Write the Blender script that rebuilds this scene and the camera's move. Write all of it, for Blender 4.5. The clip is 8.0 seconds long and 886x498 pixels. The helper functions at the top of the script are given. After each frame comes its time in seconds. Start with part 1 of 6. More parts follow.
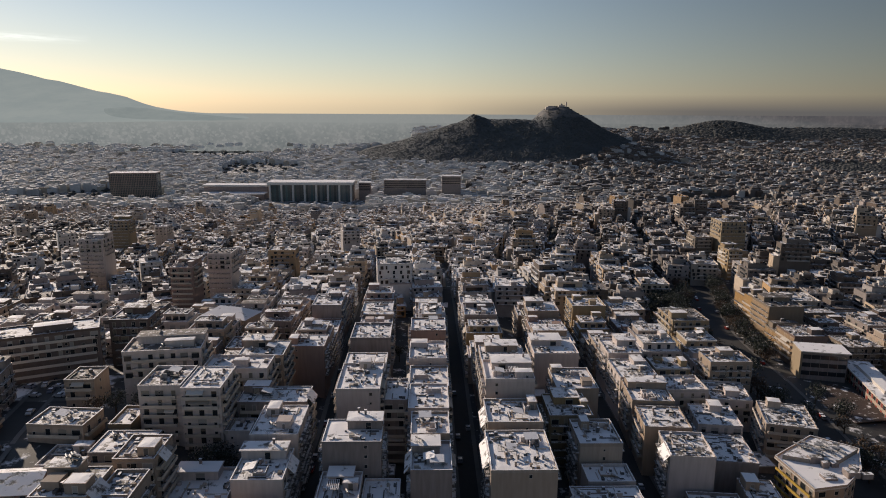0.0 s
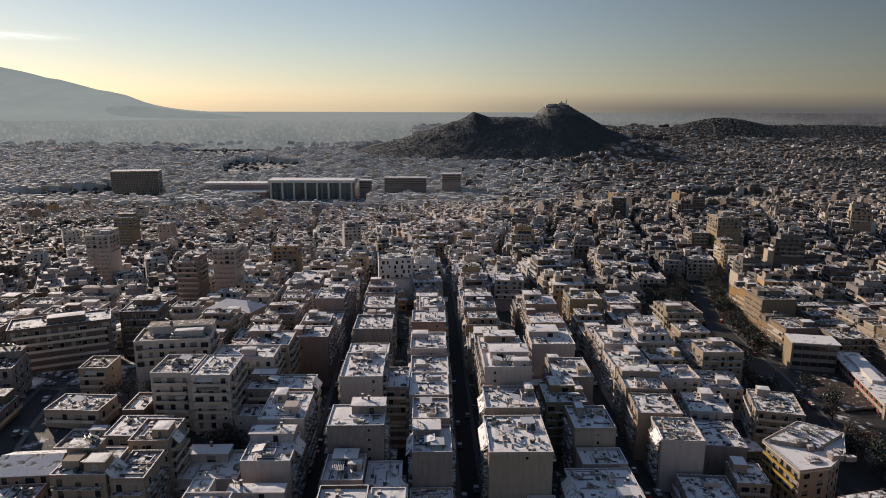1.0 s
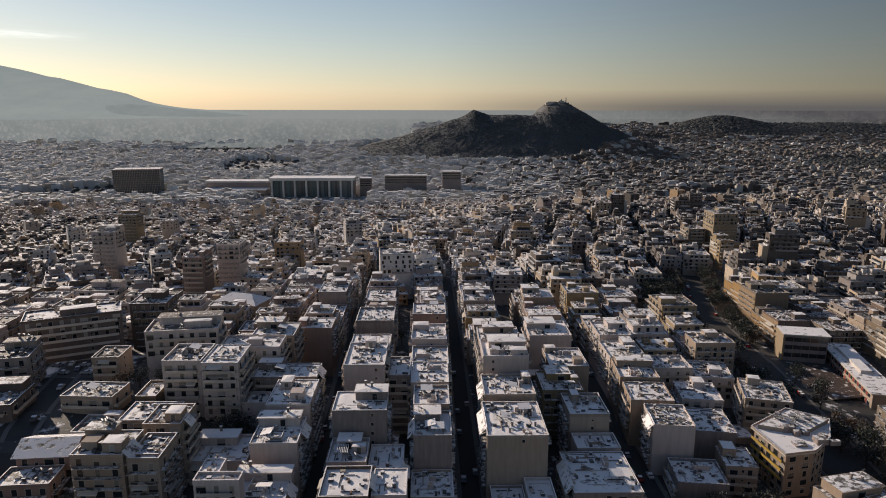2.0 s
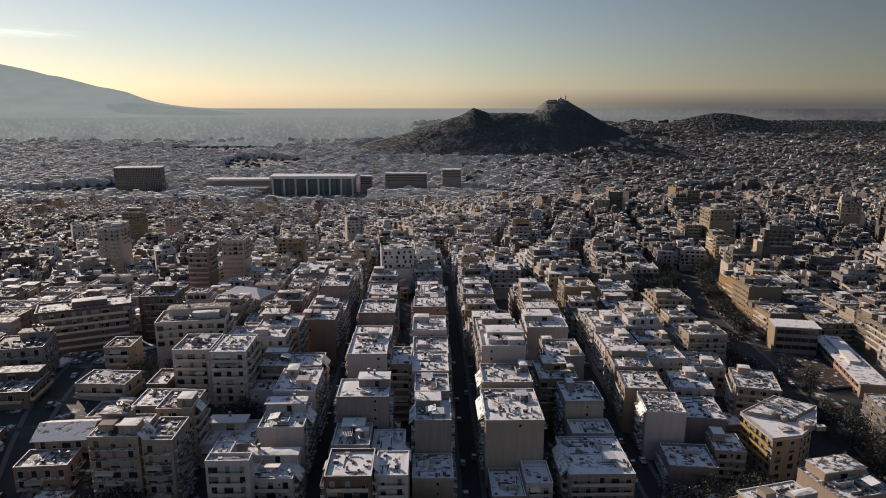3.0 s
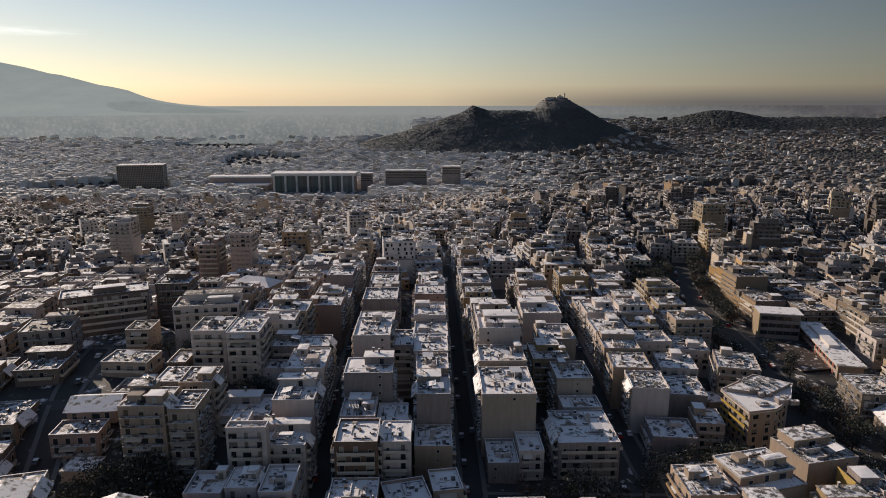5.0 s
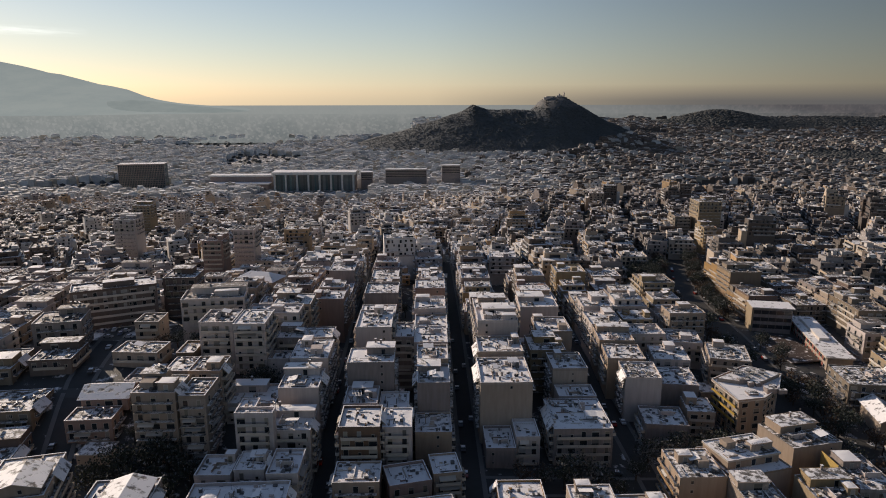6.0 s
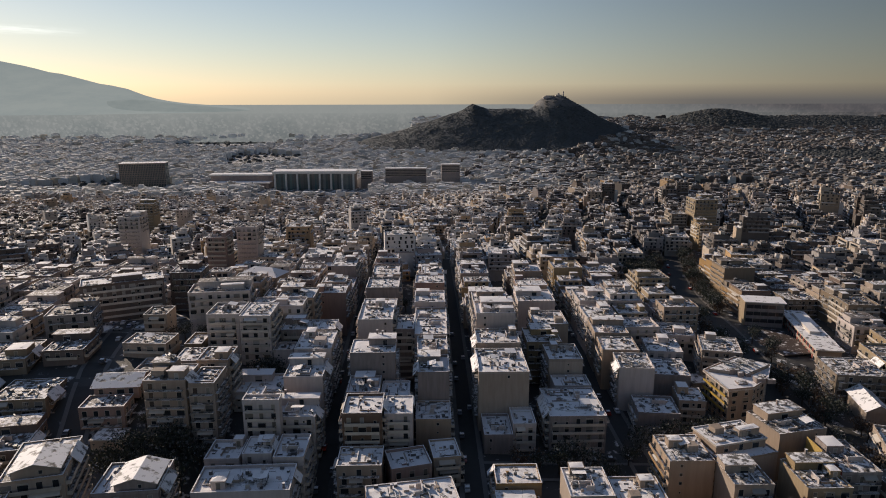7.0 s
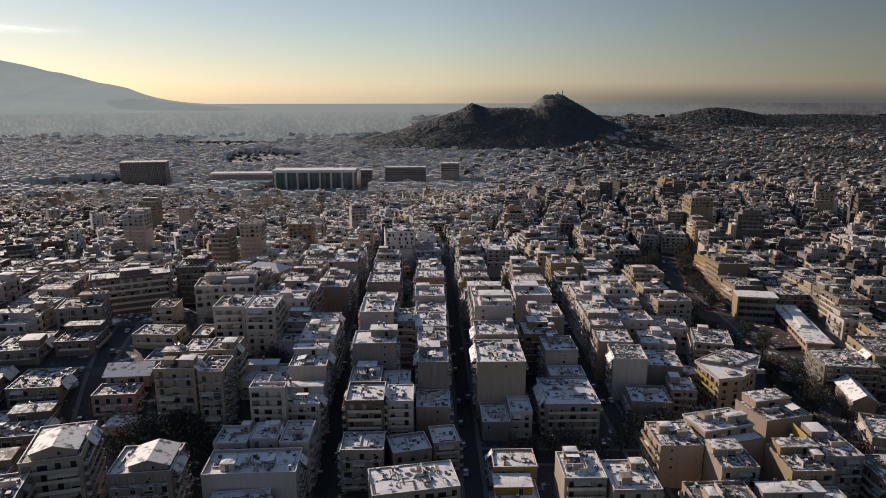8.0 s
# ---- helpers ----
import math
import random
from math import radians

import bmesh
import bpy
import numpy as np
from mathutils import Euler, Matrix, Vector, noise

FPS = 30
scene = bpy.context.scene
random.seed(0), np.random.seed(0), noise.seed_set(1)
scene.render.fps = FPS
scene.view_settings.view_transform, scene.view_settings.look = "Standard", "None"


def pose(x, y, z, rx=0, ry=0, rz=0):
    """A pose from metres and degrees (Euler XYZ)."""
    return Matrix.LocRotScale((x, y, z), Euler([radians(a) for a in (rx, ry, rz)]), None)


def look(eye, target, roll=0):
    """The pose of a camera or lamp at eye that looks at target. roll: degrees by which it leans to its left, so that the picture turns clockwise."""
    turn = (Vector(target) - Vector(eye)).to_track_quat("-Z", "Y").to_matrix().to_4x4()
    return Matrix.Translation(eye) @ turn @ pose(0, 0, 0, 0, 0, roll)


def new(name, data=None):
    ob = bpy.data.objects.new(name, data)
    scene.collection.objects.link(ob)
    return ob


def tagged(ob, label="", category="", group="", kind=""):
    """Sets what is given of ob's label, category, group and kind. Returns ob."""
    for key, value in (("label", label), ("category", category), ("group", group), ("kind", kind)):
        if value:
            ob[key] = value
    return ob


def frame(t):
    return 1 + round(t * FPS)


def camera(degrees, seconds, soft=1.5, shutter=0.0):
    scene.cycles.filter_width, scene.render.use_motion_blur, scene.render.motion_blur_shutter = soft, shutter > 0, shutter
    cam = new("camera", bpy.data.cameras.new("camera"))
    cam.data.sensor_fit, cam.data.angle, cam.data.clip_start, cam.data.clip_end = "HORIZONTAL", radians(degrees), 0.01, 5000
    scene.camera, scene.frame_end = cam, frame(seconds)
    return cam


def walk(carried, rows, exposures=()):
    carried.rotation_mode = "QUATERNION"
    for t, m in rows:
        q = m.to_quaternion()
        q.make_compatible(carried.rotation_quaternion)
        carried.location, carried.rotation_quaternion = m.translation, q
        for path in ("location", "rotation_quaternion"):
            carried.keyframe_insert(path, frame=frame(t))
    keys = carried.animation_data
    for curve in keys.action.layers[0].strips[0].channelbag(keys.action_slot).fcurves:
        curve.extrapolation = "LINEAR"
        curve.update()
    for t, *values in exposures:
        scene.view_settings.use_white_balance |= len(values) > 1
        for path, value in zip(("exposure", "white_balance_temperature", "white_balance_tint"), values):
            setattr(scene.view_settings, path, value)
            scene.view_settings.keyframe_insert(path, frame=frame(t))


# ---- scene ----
cam = camera(67.0, 8.0, soft=1.0)
PATH = [
    (0, (5.648, -10.562, 140.466), (8.728, 126.161, 110.508), 0.29),
    (0.5, (5.632, -14.818, 140.496), (8.672, 121.862, 110.340), 0.24),
    (1, (5.613, -19.074, 140.524), (8.616, 117.562, 110.163), 0.19),
    (1.5, (5.589, -23.330, 140.550), (8.561, 113.261, 109.988), 0.15),
    (3, (5.488, -36.099, 140.620), (8.396, 100.372, 109.518), 0.04),
    (3.5, (5.445, -40.355, 140.638), (8.343, 96.082, 109.389), 0.01),
    (4, (5.397, -44.611, 140.657), (8.291, 91.797, 109.278), -0.01),
    (4.5, (5.345, -48.867, 140.672), (8.242, 87.514, 109.183), -0.04),
    (6, (5.162, -61.636, 140.708), (8.105, 74.689, 108.976), -0.08),
    (6.5, (5.092, -65.892, 140.717), (8.064, 70.417, 108.919), -0.09),
    (7, (5.018, -70.147, 140.724), (8.028, 66.144, 108.857), -0.10),
    (7.5, (4.938, -74.403, 140.728), (7.993, 61.869, 108.783), -0.10),
    (8, (4.854, -78.659, 140.731), (7.963, 57.589, 108.688), -0.10),
]
walk(cam, [(t, look(eye, target, roll)) for t, eye, target, roll in PATH], exposures=[(0.0, 0.2, 6500, 15), (8.0, 0.2, 6500, 15)])

# ---- light ----
SUN_AZ, SUN_EL = radians(-44), radians(20)       # from +y, clockwise positive
world = bpy.data.worlds.new("winter_sky")
scene.world = world
world.use_nodes = True
wn, wl = world.node_tree.nodes, world.node_tree.links
sky = wn.new("ShaderNodeTexSky")
sky.sky_type = "NISHITA"
sky.sun_disc = False
sky.sun_elevation, sky.sun_rotation = SUN_EL, SUN_AZ
sky.air_density, sky.dust_density, sky.ozone_density, sky.altitude = 1.0, 0.2, 1.5, 150


def world_math(op, a, b=None, clamp=False):
    m = wn.new("ShaderNodeMath")
    m.operation, m.use_clamp = op, clamp
    for i, v in enumerate((a, b)):
        if isinstance(v, (int, float)):
            m.inputs[i].default_value = v
        elif v is not None:
            wl.new(v, m.inputs[i])
    return m.outputs[0]


# low winter haze: warm at the skyline, brighter towards the sun, thinning upwards
way = wn.new("ShaderNodeTexCoord").outputs["Generated"]
parts = wn.new("ShaderNodeSeparateXYZ")
wl.new(way, parts.inputs[0])
up = world_math("MAXIMUM", parts.outputs[2], 0.0)
# the clear air is deeper away from the sun
deep = world_math("SUBTRACT", 1.0, world_math("MULTIPLY", world_math("MAXIMUM", parts.outputs[0], 0.0), 0.85))
wl.new(sky.outputs[0], wn["Background"].inputs[0])
# and the dome overhead is clear
clear = world_math("ADD", 1.0, world_math("MULTIPLY", world_math("SUBTRACT", up, 0.18), 0.8, True))
wl.new(world_math("MULTIPLY", world_math("MULTIPLY", deep, clear), 0.048), wn["Background"].inputs[1])
sunward = world_math("ADD", world_math("MULTIPLY", parts.outputs[0], math.sin(SUN_AZ)), world_math("MULTIPLY", parts.outputs[1], math.cos(SUN_AZ)))
glow = world_math("ADD", world_math("MULTIPLY", world_math("POWER", world_math("MAXIMUM", sunward, 0.0), 1.8), 0.18), world_math("ADD", 0.055, world_math("MULTIPLY", world_math("MAXIMUM", world_math("MULTIPLY", sunward, -1.0), 0.0), 0.12)))
thin = world_math("EXPONENT", world_math("MULTIPLY", up, -2.6))
tone = wn.new("ShaderNodeMix")
tone.data_type = "RGBA"
tone.inputs[6].default_value, tone.inputs[7].default_value = (1.0, 0.925, 0.825, 1), (0.66, 0.82, 0.94, 1)
wl.new(world_math("MULTIPLY", up, 5.0, True), tone.inputs[0])
milky = wn.new("ShaderNodeMix")
milky.data_type = "RGBA"
milky.inputs[7].default_value = (0.95, 0.86, 0.80, 1)
wl.new(world_math("MULTIPLY", world_math("SUBTRACT", up, 0.2), 2.5, True), milky.inputs[0]), wl.new(tone.outputs[2], milky.inputs[6])
# a few thin streaks of cloud low in the west
streaks, stretch = wn.new("ShaderNodeTexNoise"), wn.new("ShaderNodeMapping")
stretch.inputs["Scale"].default_value = (9, 9, 90)
wl.new(way, stretch.inputs[0]), wl.new(stretch.outputs[0], streaks.inputs["Vector"])
streaks.inputs["Detail"].default_value = 5
bank = world_math("SUBTRACT", 1.0, world_math("MULTIPLY", world_math("ABSOLUTE", world_math("SUBTRACT", parts.outputs[2], 0.0755)), 150.0), True)
edge = world_math("MULTIPLY", world_math("SUBTRACT", world_math("MULTIPLY", parts.outputs[0], -1.0), 0.428), 16.0, True)
cloud = world_math("MULTIPLY", world_math("MULTIPLY", bank, edge), world_math("MULTIPLY", world_math("SUBTRACT", streaks.outputs[0], 0.25), 1.6, True))
lit = wn.new("ShaderNodeBackground")
wl.new(milky.outputs[2], lit.inputs[0])
wl.new(world_math("MULTIPLY", world_math("MULTIPLY", glow, thin), world_math("ADD", 1.0, world_math("MULTIPLY", cloud, 2.2))), lit.inputs[1])
# the dull band of sea and far shore below the skyline, clear of the glare
band = world_math("MULTIPLY", world_math("SUBTRACT", 0.012, parts.outputs[2]), 45.0, True)
band = world_math("MULTIPLY", band, world_math("ADD", 0.12, world_math("MULTIPLY", world_math("MULTIPLY", parts.outputs[0], 2.6, True), 0.6)))
sea = wn.new("ShaderNodeBackground")
sea.inputs[0].default_value, sea.inputs[1].default_value = (0.068, 0.078, 0.098, 1), 0.85
both, over = wn.new("ShaderNodeAddShader"), wn.new("ShaderNodeMixShader")
wl.new(wn["Background"].outputs[0], both.inputs[0]), wl.new(lit.outputs[0], both.inputs[1])
wl.new(band, over.inputs[0]), wl.new(both.outputs[0], over.inputs[1]), wl.new(sea.outputs[0], over.inputs[2])
wl.new(over.outputs[0], wn["World Output"].inputs[0])

sun_dir = Vector((math.sin(SUN_AZ) * math.cos(SUN_EL), math.cos(SUN_AZ) * math.cos(SUN_EL), math.sin(SUN_EL)))
sun = new("sun", bpy.data.lights.new("sun", "SUN"))
sun.data.energy, sun.data.angle, sun.data.color = 3.9, radians(0.55), (1.0, 0.845, 0.66)
sun.matrix_world = look(sun_dir * 500, (0, 0, 0))

# ---- materials ----
def material(name, color, rough=0.85, metal=0.0, spread=0.0, island=False, stain=0.25, grain=6.0, bump=0.15, streak=False):
    """Painted or mineral surface: per-object tone, two scales of staining, fine relief."""
    m = bpy.data.materials.new(name)
    m.use_nodes = True
    n, l = m.node_tree.nodes, m.node_tree.links
    b = n["Principled BSDF"]
    b.inputs["Roughness"].default_value, b.inputs["Metallic"].default_value = rough, metal
    tc = n.new("ShaderNodeTexCoord")
    big, fine = n.new("ShaderNodeTexNoise"), n.new("ShaderNodeTexNoise")
    big.inputs["Scale"].default_value, big.inputs["Detail"].default_value = 0.35, 5
    fine.inputs["Scale"].default_value, fine.inputs["Detail"].default_value = grain, 3
    if streak:
        mp = n.new("ShaderNodeMapping")
        mp.inputs["Scale"].default_value = (1.6, 1.6, 0.22)
        l.new(tc.outputs["Object"], mp.inputs[0])
        l.new(mp.outputs[0], big.inputs["Vector"])
        big.inputs["Scale"].default_value = 0.9
    else:
        l.new(tc.outputs["Object"], big.inputs["Vector"])
    l.new(tc.outputs["Object"], fine.inputs["Vector"])
    rnd = n.new("ShaderNodeNewGeometry").outputs["Random Per Island"] if island else n.new("ShaderNodeObjectInfo").outputs["Random"]
    hsv = n.new("ShaderNodeHueSaturation")
    hsv.inputs["Color"].default_value = (*color, 1)
    val = n.new("ShaderNodeMapRange")
    val.inputs["To Min"].default_value, val.inputs["To Max"].default_value = 1 - spread, 1 + spread
    l.new(rnd, val.inputs["Value"])
    l.new(val.outputs[0], hsv.inputs["Value"])
    mul = n.new("ShaderNodeMath")
    mul.operation = "MULTIPLY"
    mul.inputs[1].default_value = 7.31
    fr = n.new("ShaderNodeMath")
    fr.operation = "FRACT"
    l.new(rnd, mul.inputs[0]), l.new(mul.outputs[0], fr.inputs[0])
    sat = n.new("ShaderNodeMapRange")
    sat.inputs["To Min"].default_value, sat.inputs["To Max"].default_value = 1 - spread * 1.5, 1 + spread * 1.5
    l.new(fr.outputs[0], sat.inputs["Value"]), l.new(sat.outputs[0], hsv.inputs["Saturation"])
    dirt = n.new("ShaderNodeMix")
    dirt.data_type, dirt.blend_type = "RGBA", "MULTIPLY"
    ramp = n.new("ShaderNodeMapRange")
    ramp.inputs["From Min"].default_value, ramp.inputs["From Max"].default_value = 0.35, 0.7
    ramp.inputs["To Min"].default_value, ramp.inputs["To Max"].default_value = 0.0, stain
    l.new(big.outputs[0], ramp.inputs["Value"]), l.new(ramp.outputs[0], dirt.inputs[0])
    l.new(hsv.outputs[0], dirt.inputs[6])
    dirt.inputs[7].default_value = (0.35, 0.31, 0.27, 1)
    l.new(dirt.outputs[2], b.inputs["Base Color"])
    bp = n.new("ShaderNodeBump")
    bp.inputs["Strength"].default_value, bp.inputs["Distance"].default_value = bump, 0.05
    l.new(fine.outputs[0], bp.inputs["Height"]), l.new(bp.outputs[0], b.inputs["Normal"])
    return m


def snow_material(name, cover, scale=0.28, under=(0.12, 0.11, 0.10), white=(0.88, 0.865, 0.87)):
    """Lying snow, wind-blown and half melted, over a dark roof or ground."""
    m = bpy.data.materials.new(name)
    m.use_nodes = True
    n, l = m.node_tree.nodes, m.node_tree.links
    b = n["Principled BSDF"]
    geo, rnd = n.new("ShaderNodeNewGeometry"), n.new("ShaderNodeObjectInfo")
    off = n.new("ShaderNodeVectorMath")
    off.operation = "ADD"
    l.new(geo.outputs["Position"], off.inputs[0]), l.new(rnd.outputs["Random"], off.inputs[1])
    big, fine = n.new("ShaderNodeTexNoise"), n.new("ShaderNodeTexNoise")
    big.inputs["Scale"].default_value, big.inputs["Detail"].default_value, big.inputs["Roughness"].default_value = scale, 7, 0.65
    fine.inputs["Scale"].default_value, fine.inputs["Detail"].default_value = 2.5, 4
    l.new(off.outputs[0], big.inputs["Vector"]), l.new(off.outputs[0], fine.inputs["Vector"])
    mask = n.new("ShaderNodeMapRange")
    mid = 0.5 + (cover - 0.5) * 0.36
    mask.inputs["From Min"].default_value, mask.inputs["From Max"].default_value = mid - 0.035, mid + 0.06
    l.new(big.outputs[0], mask.inputs["Value"])
    mix = n.new("ShaderNodeMix")
    mix.data_type = "RGBA"
    mix.inputs[6].default_value, mix.inputs[7].default_value = (*white, 1), (*under, 1)
    l.new(mask.outputs[0], mix.inputs[0])
    l.new(mix.outputs[2], b.inputs["Base Color"])
    b.inputs["Roughness"].default_value = 0.7
    bp = n.new("ShaderNodeBump")
    bp.inputs["Strength"].default_value, bp.inputs["Distance"].default_value = 0.5, 0.12
    add = n.new("ShaderNodeMath")
    add.operation = "SUBTRACT"
    l.new(fine.outputs[0], add.inputs[0]), l.new(mask.outputs[0], add.inputs[1])
    l.new(add.outputs[0], bp.inputs["Height"]), l.new(bp.outputs[0], b.inputs["Normal"])
    return m


WALLS = {
    "cream": material("cream_plaster", (0.361, 0.288, 0.228), spread=0.14, streak=True),
    "white": material("white_plaster", (0.542, 0.477, 0.447), spread=0.08, streak=True),
    "grey": material("grey_render", (0.284, 0.241, 0.224), spread=0.15, streak=True, stain=0.4),
    "ochre": material("ochre_plaster", (0.310, 0.232, 0.138), spread=0.12, streak=True),
    "orange": material("orange_plaster", (0.310, 0.194, 0.086), spread=0.14, streak=True),
    "pink": material("dusty_pink_plaster", (0.310, 0.215, 0.181), spread=0.1, streak=True),
    "brown": material("brown_brickwork", (0.163, 0.103, 0.069), spread=0.1, streak=True),
    "yellow": material("yellow_plaster", (0.430, 0.292, 0.069), spread=0.06, streak=True),
    # tan and umber also serve as darkened copies at the view's edges
    "tan": material("tan_plaster", (0.215, 0.168, 0.120), spread=0.16, streak=True),
    "umber": material("umber_render", (0.146, 0.107, 0.090), spread=0.2, streak=True),
    "red": material("red_plaster", (0.258, 0.052, 0.039), spread=0.05, streak=True),
}
# Wall tones lifted somewhat to stand in for haze.
BULK = [
    material("far_cream_plaster", (0.47, 0.395, 0.32), spread=0.25, island=True),
    material("far_white_plaster", (0.60, 0.575, 0.55), spread=0.2, island=True),
    material("far_grey_render", (0.30, 0.27, 0.26), spread=0.3, island=True),
    material("far_ochre_plaster", (0.40, 0.29, 0.19), spread=0.2, island=True),
]
# Also carries the darkening painted into blocks at the view's edges.
DUN = material("far_darkened_dun_render", (0.13, 0.108, 0.095), spread=0.3, island=True)
SNOW = snow_material("roof_snow", 0.84)
SNOW_HALF = snow_material("half_melted_roof_snow", 0.66, 0.40)
SNOW_THIN = snow_material("thin_roof_snow", 0.48, 0.55)
SNOW_BARE = snow_material("last_patches_of_roof_snow", 0.24, 0.45, under=(0.15, 0.13, 0.115))
SNOW_GROUND = snow_material("slushy_ground", 0.12, 0.2, under=(0.05, 0.05, 0.048))
SNOW_FIELD = snow_material("snowy_open_ground", 0.34, 0.08, under=(0.08, 0.08, 0.07))
# Snow and bare roof drawn closer in tone, as haze would.
SNOW_HAZE_PALE = snow_material("haze_paled_far_snow", 0.66, 0.12, under=(0.22, 0.215, 0.21), white=(0.74, 0.74, 0.77))
SNOW_FAR = snow_material("far_roof_snow", 0.62, 0.35, under=(0.17, 0.16, 0.15))
# Haze over the far city is put into these wall colours.
HAZED_WALLS = [
    material("hazed_cream_plaster", (0.52, 0.50, 0.47), spread=0.2, island=True, bump=0.0),
    material("hazed_white_plaster", (0.64, 0.64, 0.64), spread=0.2, island=True, bump=0.0),
    material("hazed_grey_render", (0.42, 0.43, 0.44), spread=0.25, island=True, bump=0.0),
    material("hazed_ochre_plaster", (0.45, 0.41, 0.35), spread=0.2, island=True, bump=0.0),
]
# Far roof snow dulled and its ground lifted, haze painted as low contrast.
SNOW_HAZED = snow_material("hazed_roof_snow", 0.6, 0.05, under=(0.34, 0.34, 0.35), white=(0.68, 0.685, 0.70))
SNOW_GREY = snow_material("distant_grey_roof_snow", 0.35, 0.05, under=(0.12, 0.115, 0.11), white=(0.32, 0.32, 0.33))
GLASS = material("window_glass", (0.02, 0.025, 0.03), rough=0.12, stain=0.0, bump=0.0)
SHUTTER = material("slatted_shutter", (0.25, 0.23, 0.2), spread=0.5)
SLAB = material("painted_concrete_edge", (0.50, 0.45, 0.39), spread=0.15)
RAIL = material("balcony_rail_metal", (0.12, 0.12, 0.12), rough=0.5, metal=0.4)
AWNING = material("canvas_awning", (0.45, 0.42, 0.38), spread=0.4)
METAL = material("galvanised_tank", (0.4, 0.4, 0.4), rough=0.6, metal=0.5)
PANEL = material("solar_panel_glass", (0.02, 0.025, 0.05), rough=0.15, stain=0.0)
ASPHALT = material("wet_asphalt", (0.045, 0.045, 0.045), rough=0.85, grain=3.0)
PAVING = material("pavement_slabs", (0.16, 0.155, 0.15), rough=0.8, grain=3.0)
TILE = material("clay_roof_tile", (0.24, 0.10, 0.06), spread=0.15)
BARK = material("tree_bark", (0.06, 0.045, 0.035))
WINTER_WOOD = material("dark_winter_wood", (0.07, 0.074, 0.072), spread=0.2, island=True, bump=0.0)
LEAF = material("dark_evergreen_leaves", (0.035, 0.044, 0.033), spread=0.3, island=True, bump=0.0)
# Needle colour lifted towards blue-grey, painting in the haze before the hill.
PINE = material("haze_lifted_pine_needles", (0.072, 0.084, 0.09), spread=0.12, island=True, bump=0.0)
LEAF_SNOW = material("snow_dusted_leaves", (0.20, 0.205, 0.205), spread=0.4, island=True, bump=0.0)
LEAF_BROWN = material("brown_winter_twigs", (0.09, 0.06, 0.04), spread=0.3, island=True, bump=0.0)


# ---- mesh helpers ----
class Geo:
    """Collects simple solids for one mesh."""

    def __init__(self):
        self.v, self.f, self.m = [], [], []

    def box(self, x0, x1, y0, y1, z0, z1, mat=0, top=None):
        o = len(self.v)
        self.v += [(x0, y0, z0), (x1, y0, z0), (x1, y1, z0), (x0, y1, z0), (x0, y0, z1), (x1, y0, z1), (x1, y1, z1), (x0, y1, z1)]
        self.f += [(o, o + 3, o + 2, o + 1), (o + 4, o + 5, o + 6, o + 7), (o, o + 1, o + 5, o + 4), (o + 1, o + 2, o + 6, o + 5), (o + 2, o + 3, o + 7, o + 6), (o + 3, o, o + 4, o + 7)]
        self.m += [mat, mat if top is None else top, mat, mat, mat, mat]
        return self

    def prism(self, pts, z0, z1, mat=0, top=None):
        o, n = len(self.v), len(pts)
        self.v += [(x, y, z0) for x, y in pts] + [(x, y, z1) for x, y in pts]
        self.f += [tuple(o + i for i in reversed(range(n))), tuple(o + n + i for i in range(n))]
        self.f += [(o + i, o + (i + 1) % n, o + n + (i + 1) % n, o + n + i) for i in range(n)]
        self.m += [mat, mat if top is None else top] + [mat] * n
        return self

    def tube(self, a, b, r, n=8, mat=0, r2=None):
        a, b = Vector(a), Vector(b)
        q = (b - a).to_track_quat("Z", "Y")
        o = len(self.v)
        for p, s in ((a, r), (b, r if r2 is None else r2)):
            self.v += [tuple(p + q @ Vector((s * math.cos(math.tau * i / n), s * math.sin(math.tau * i / n), 0))) for i in range(n)]
        self.f += [(o + i, o + (i + 1) % n, o + n + (i + 1) % n, o + n + i) for i in range(n)]
        self.f += [tuple(o + i for i in reversed(range(n))), tuple(o + n + i for i in range(n))]
        self.m += [mat] * (n + 2)
        return self

    def poly(self, pts, mat=0):
        o = len(self.v)
        self.v += [tuple(p) for p in pts]
        self.f.append(tuple(range(o, o + len(pts))))
        self.m.append(mat)
        return self

    def mesh(self, name, *mats):
        me = bpy.data.meshes.new(name)
        me.from_pydata(self.v, [], self.f)
        for m in mats:
            me.materials.append(m)
        if len(mats) > 1:
            me.polygons.foreach_set("material_index", self.m)
        me.update()
        return me


# The plan of the city is drawn at 1 : 1.4; fittings are modelled in metres and set into it at their own size.
PLAN = 1.4
FITTINGS = {"window", "door", "balcony", "awning", "water_heater", "chimney", "aerial", "air_conditioner", "low_wall", "pergola", "satellite_dish", "water_tank", "roof_shelter"}


def put(name, mesh, parent=None, loc=(0, 0, 0), rz=0.0, label=""):
    """Links a mesh as one object, under a thing or on its own."""
    ob = new(name, mesh)
    ob.parent = parent
    ob.matrix_basis = Matrix.Translation(loc) @ Matrix.Rotation(rz, 4, "Z") @ Matrix.Scale(1 / PLAN if name in FITTINGS else 1.0, 4)
    return tagged(ob, label) if label else ob


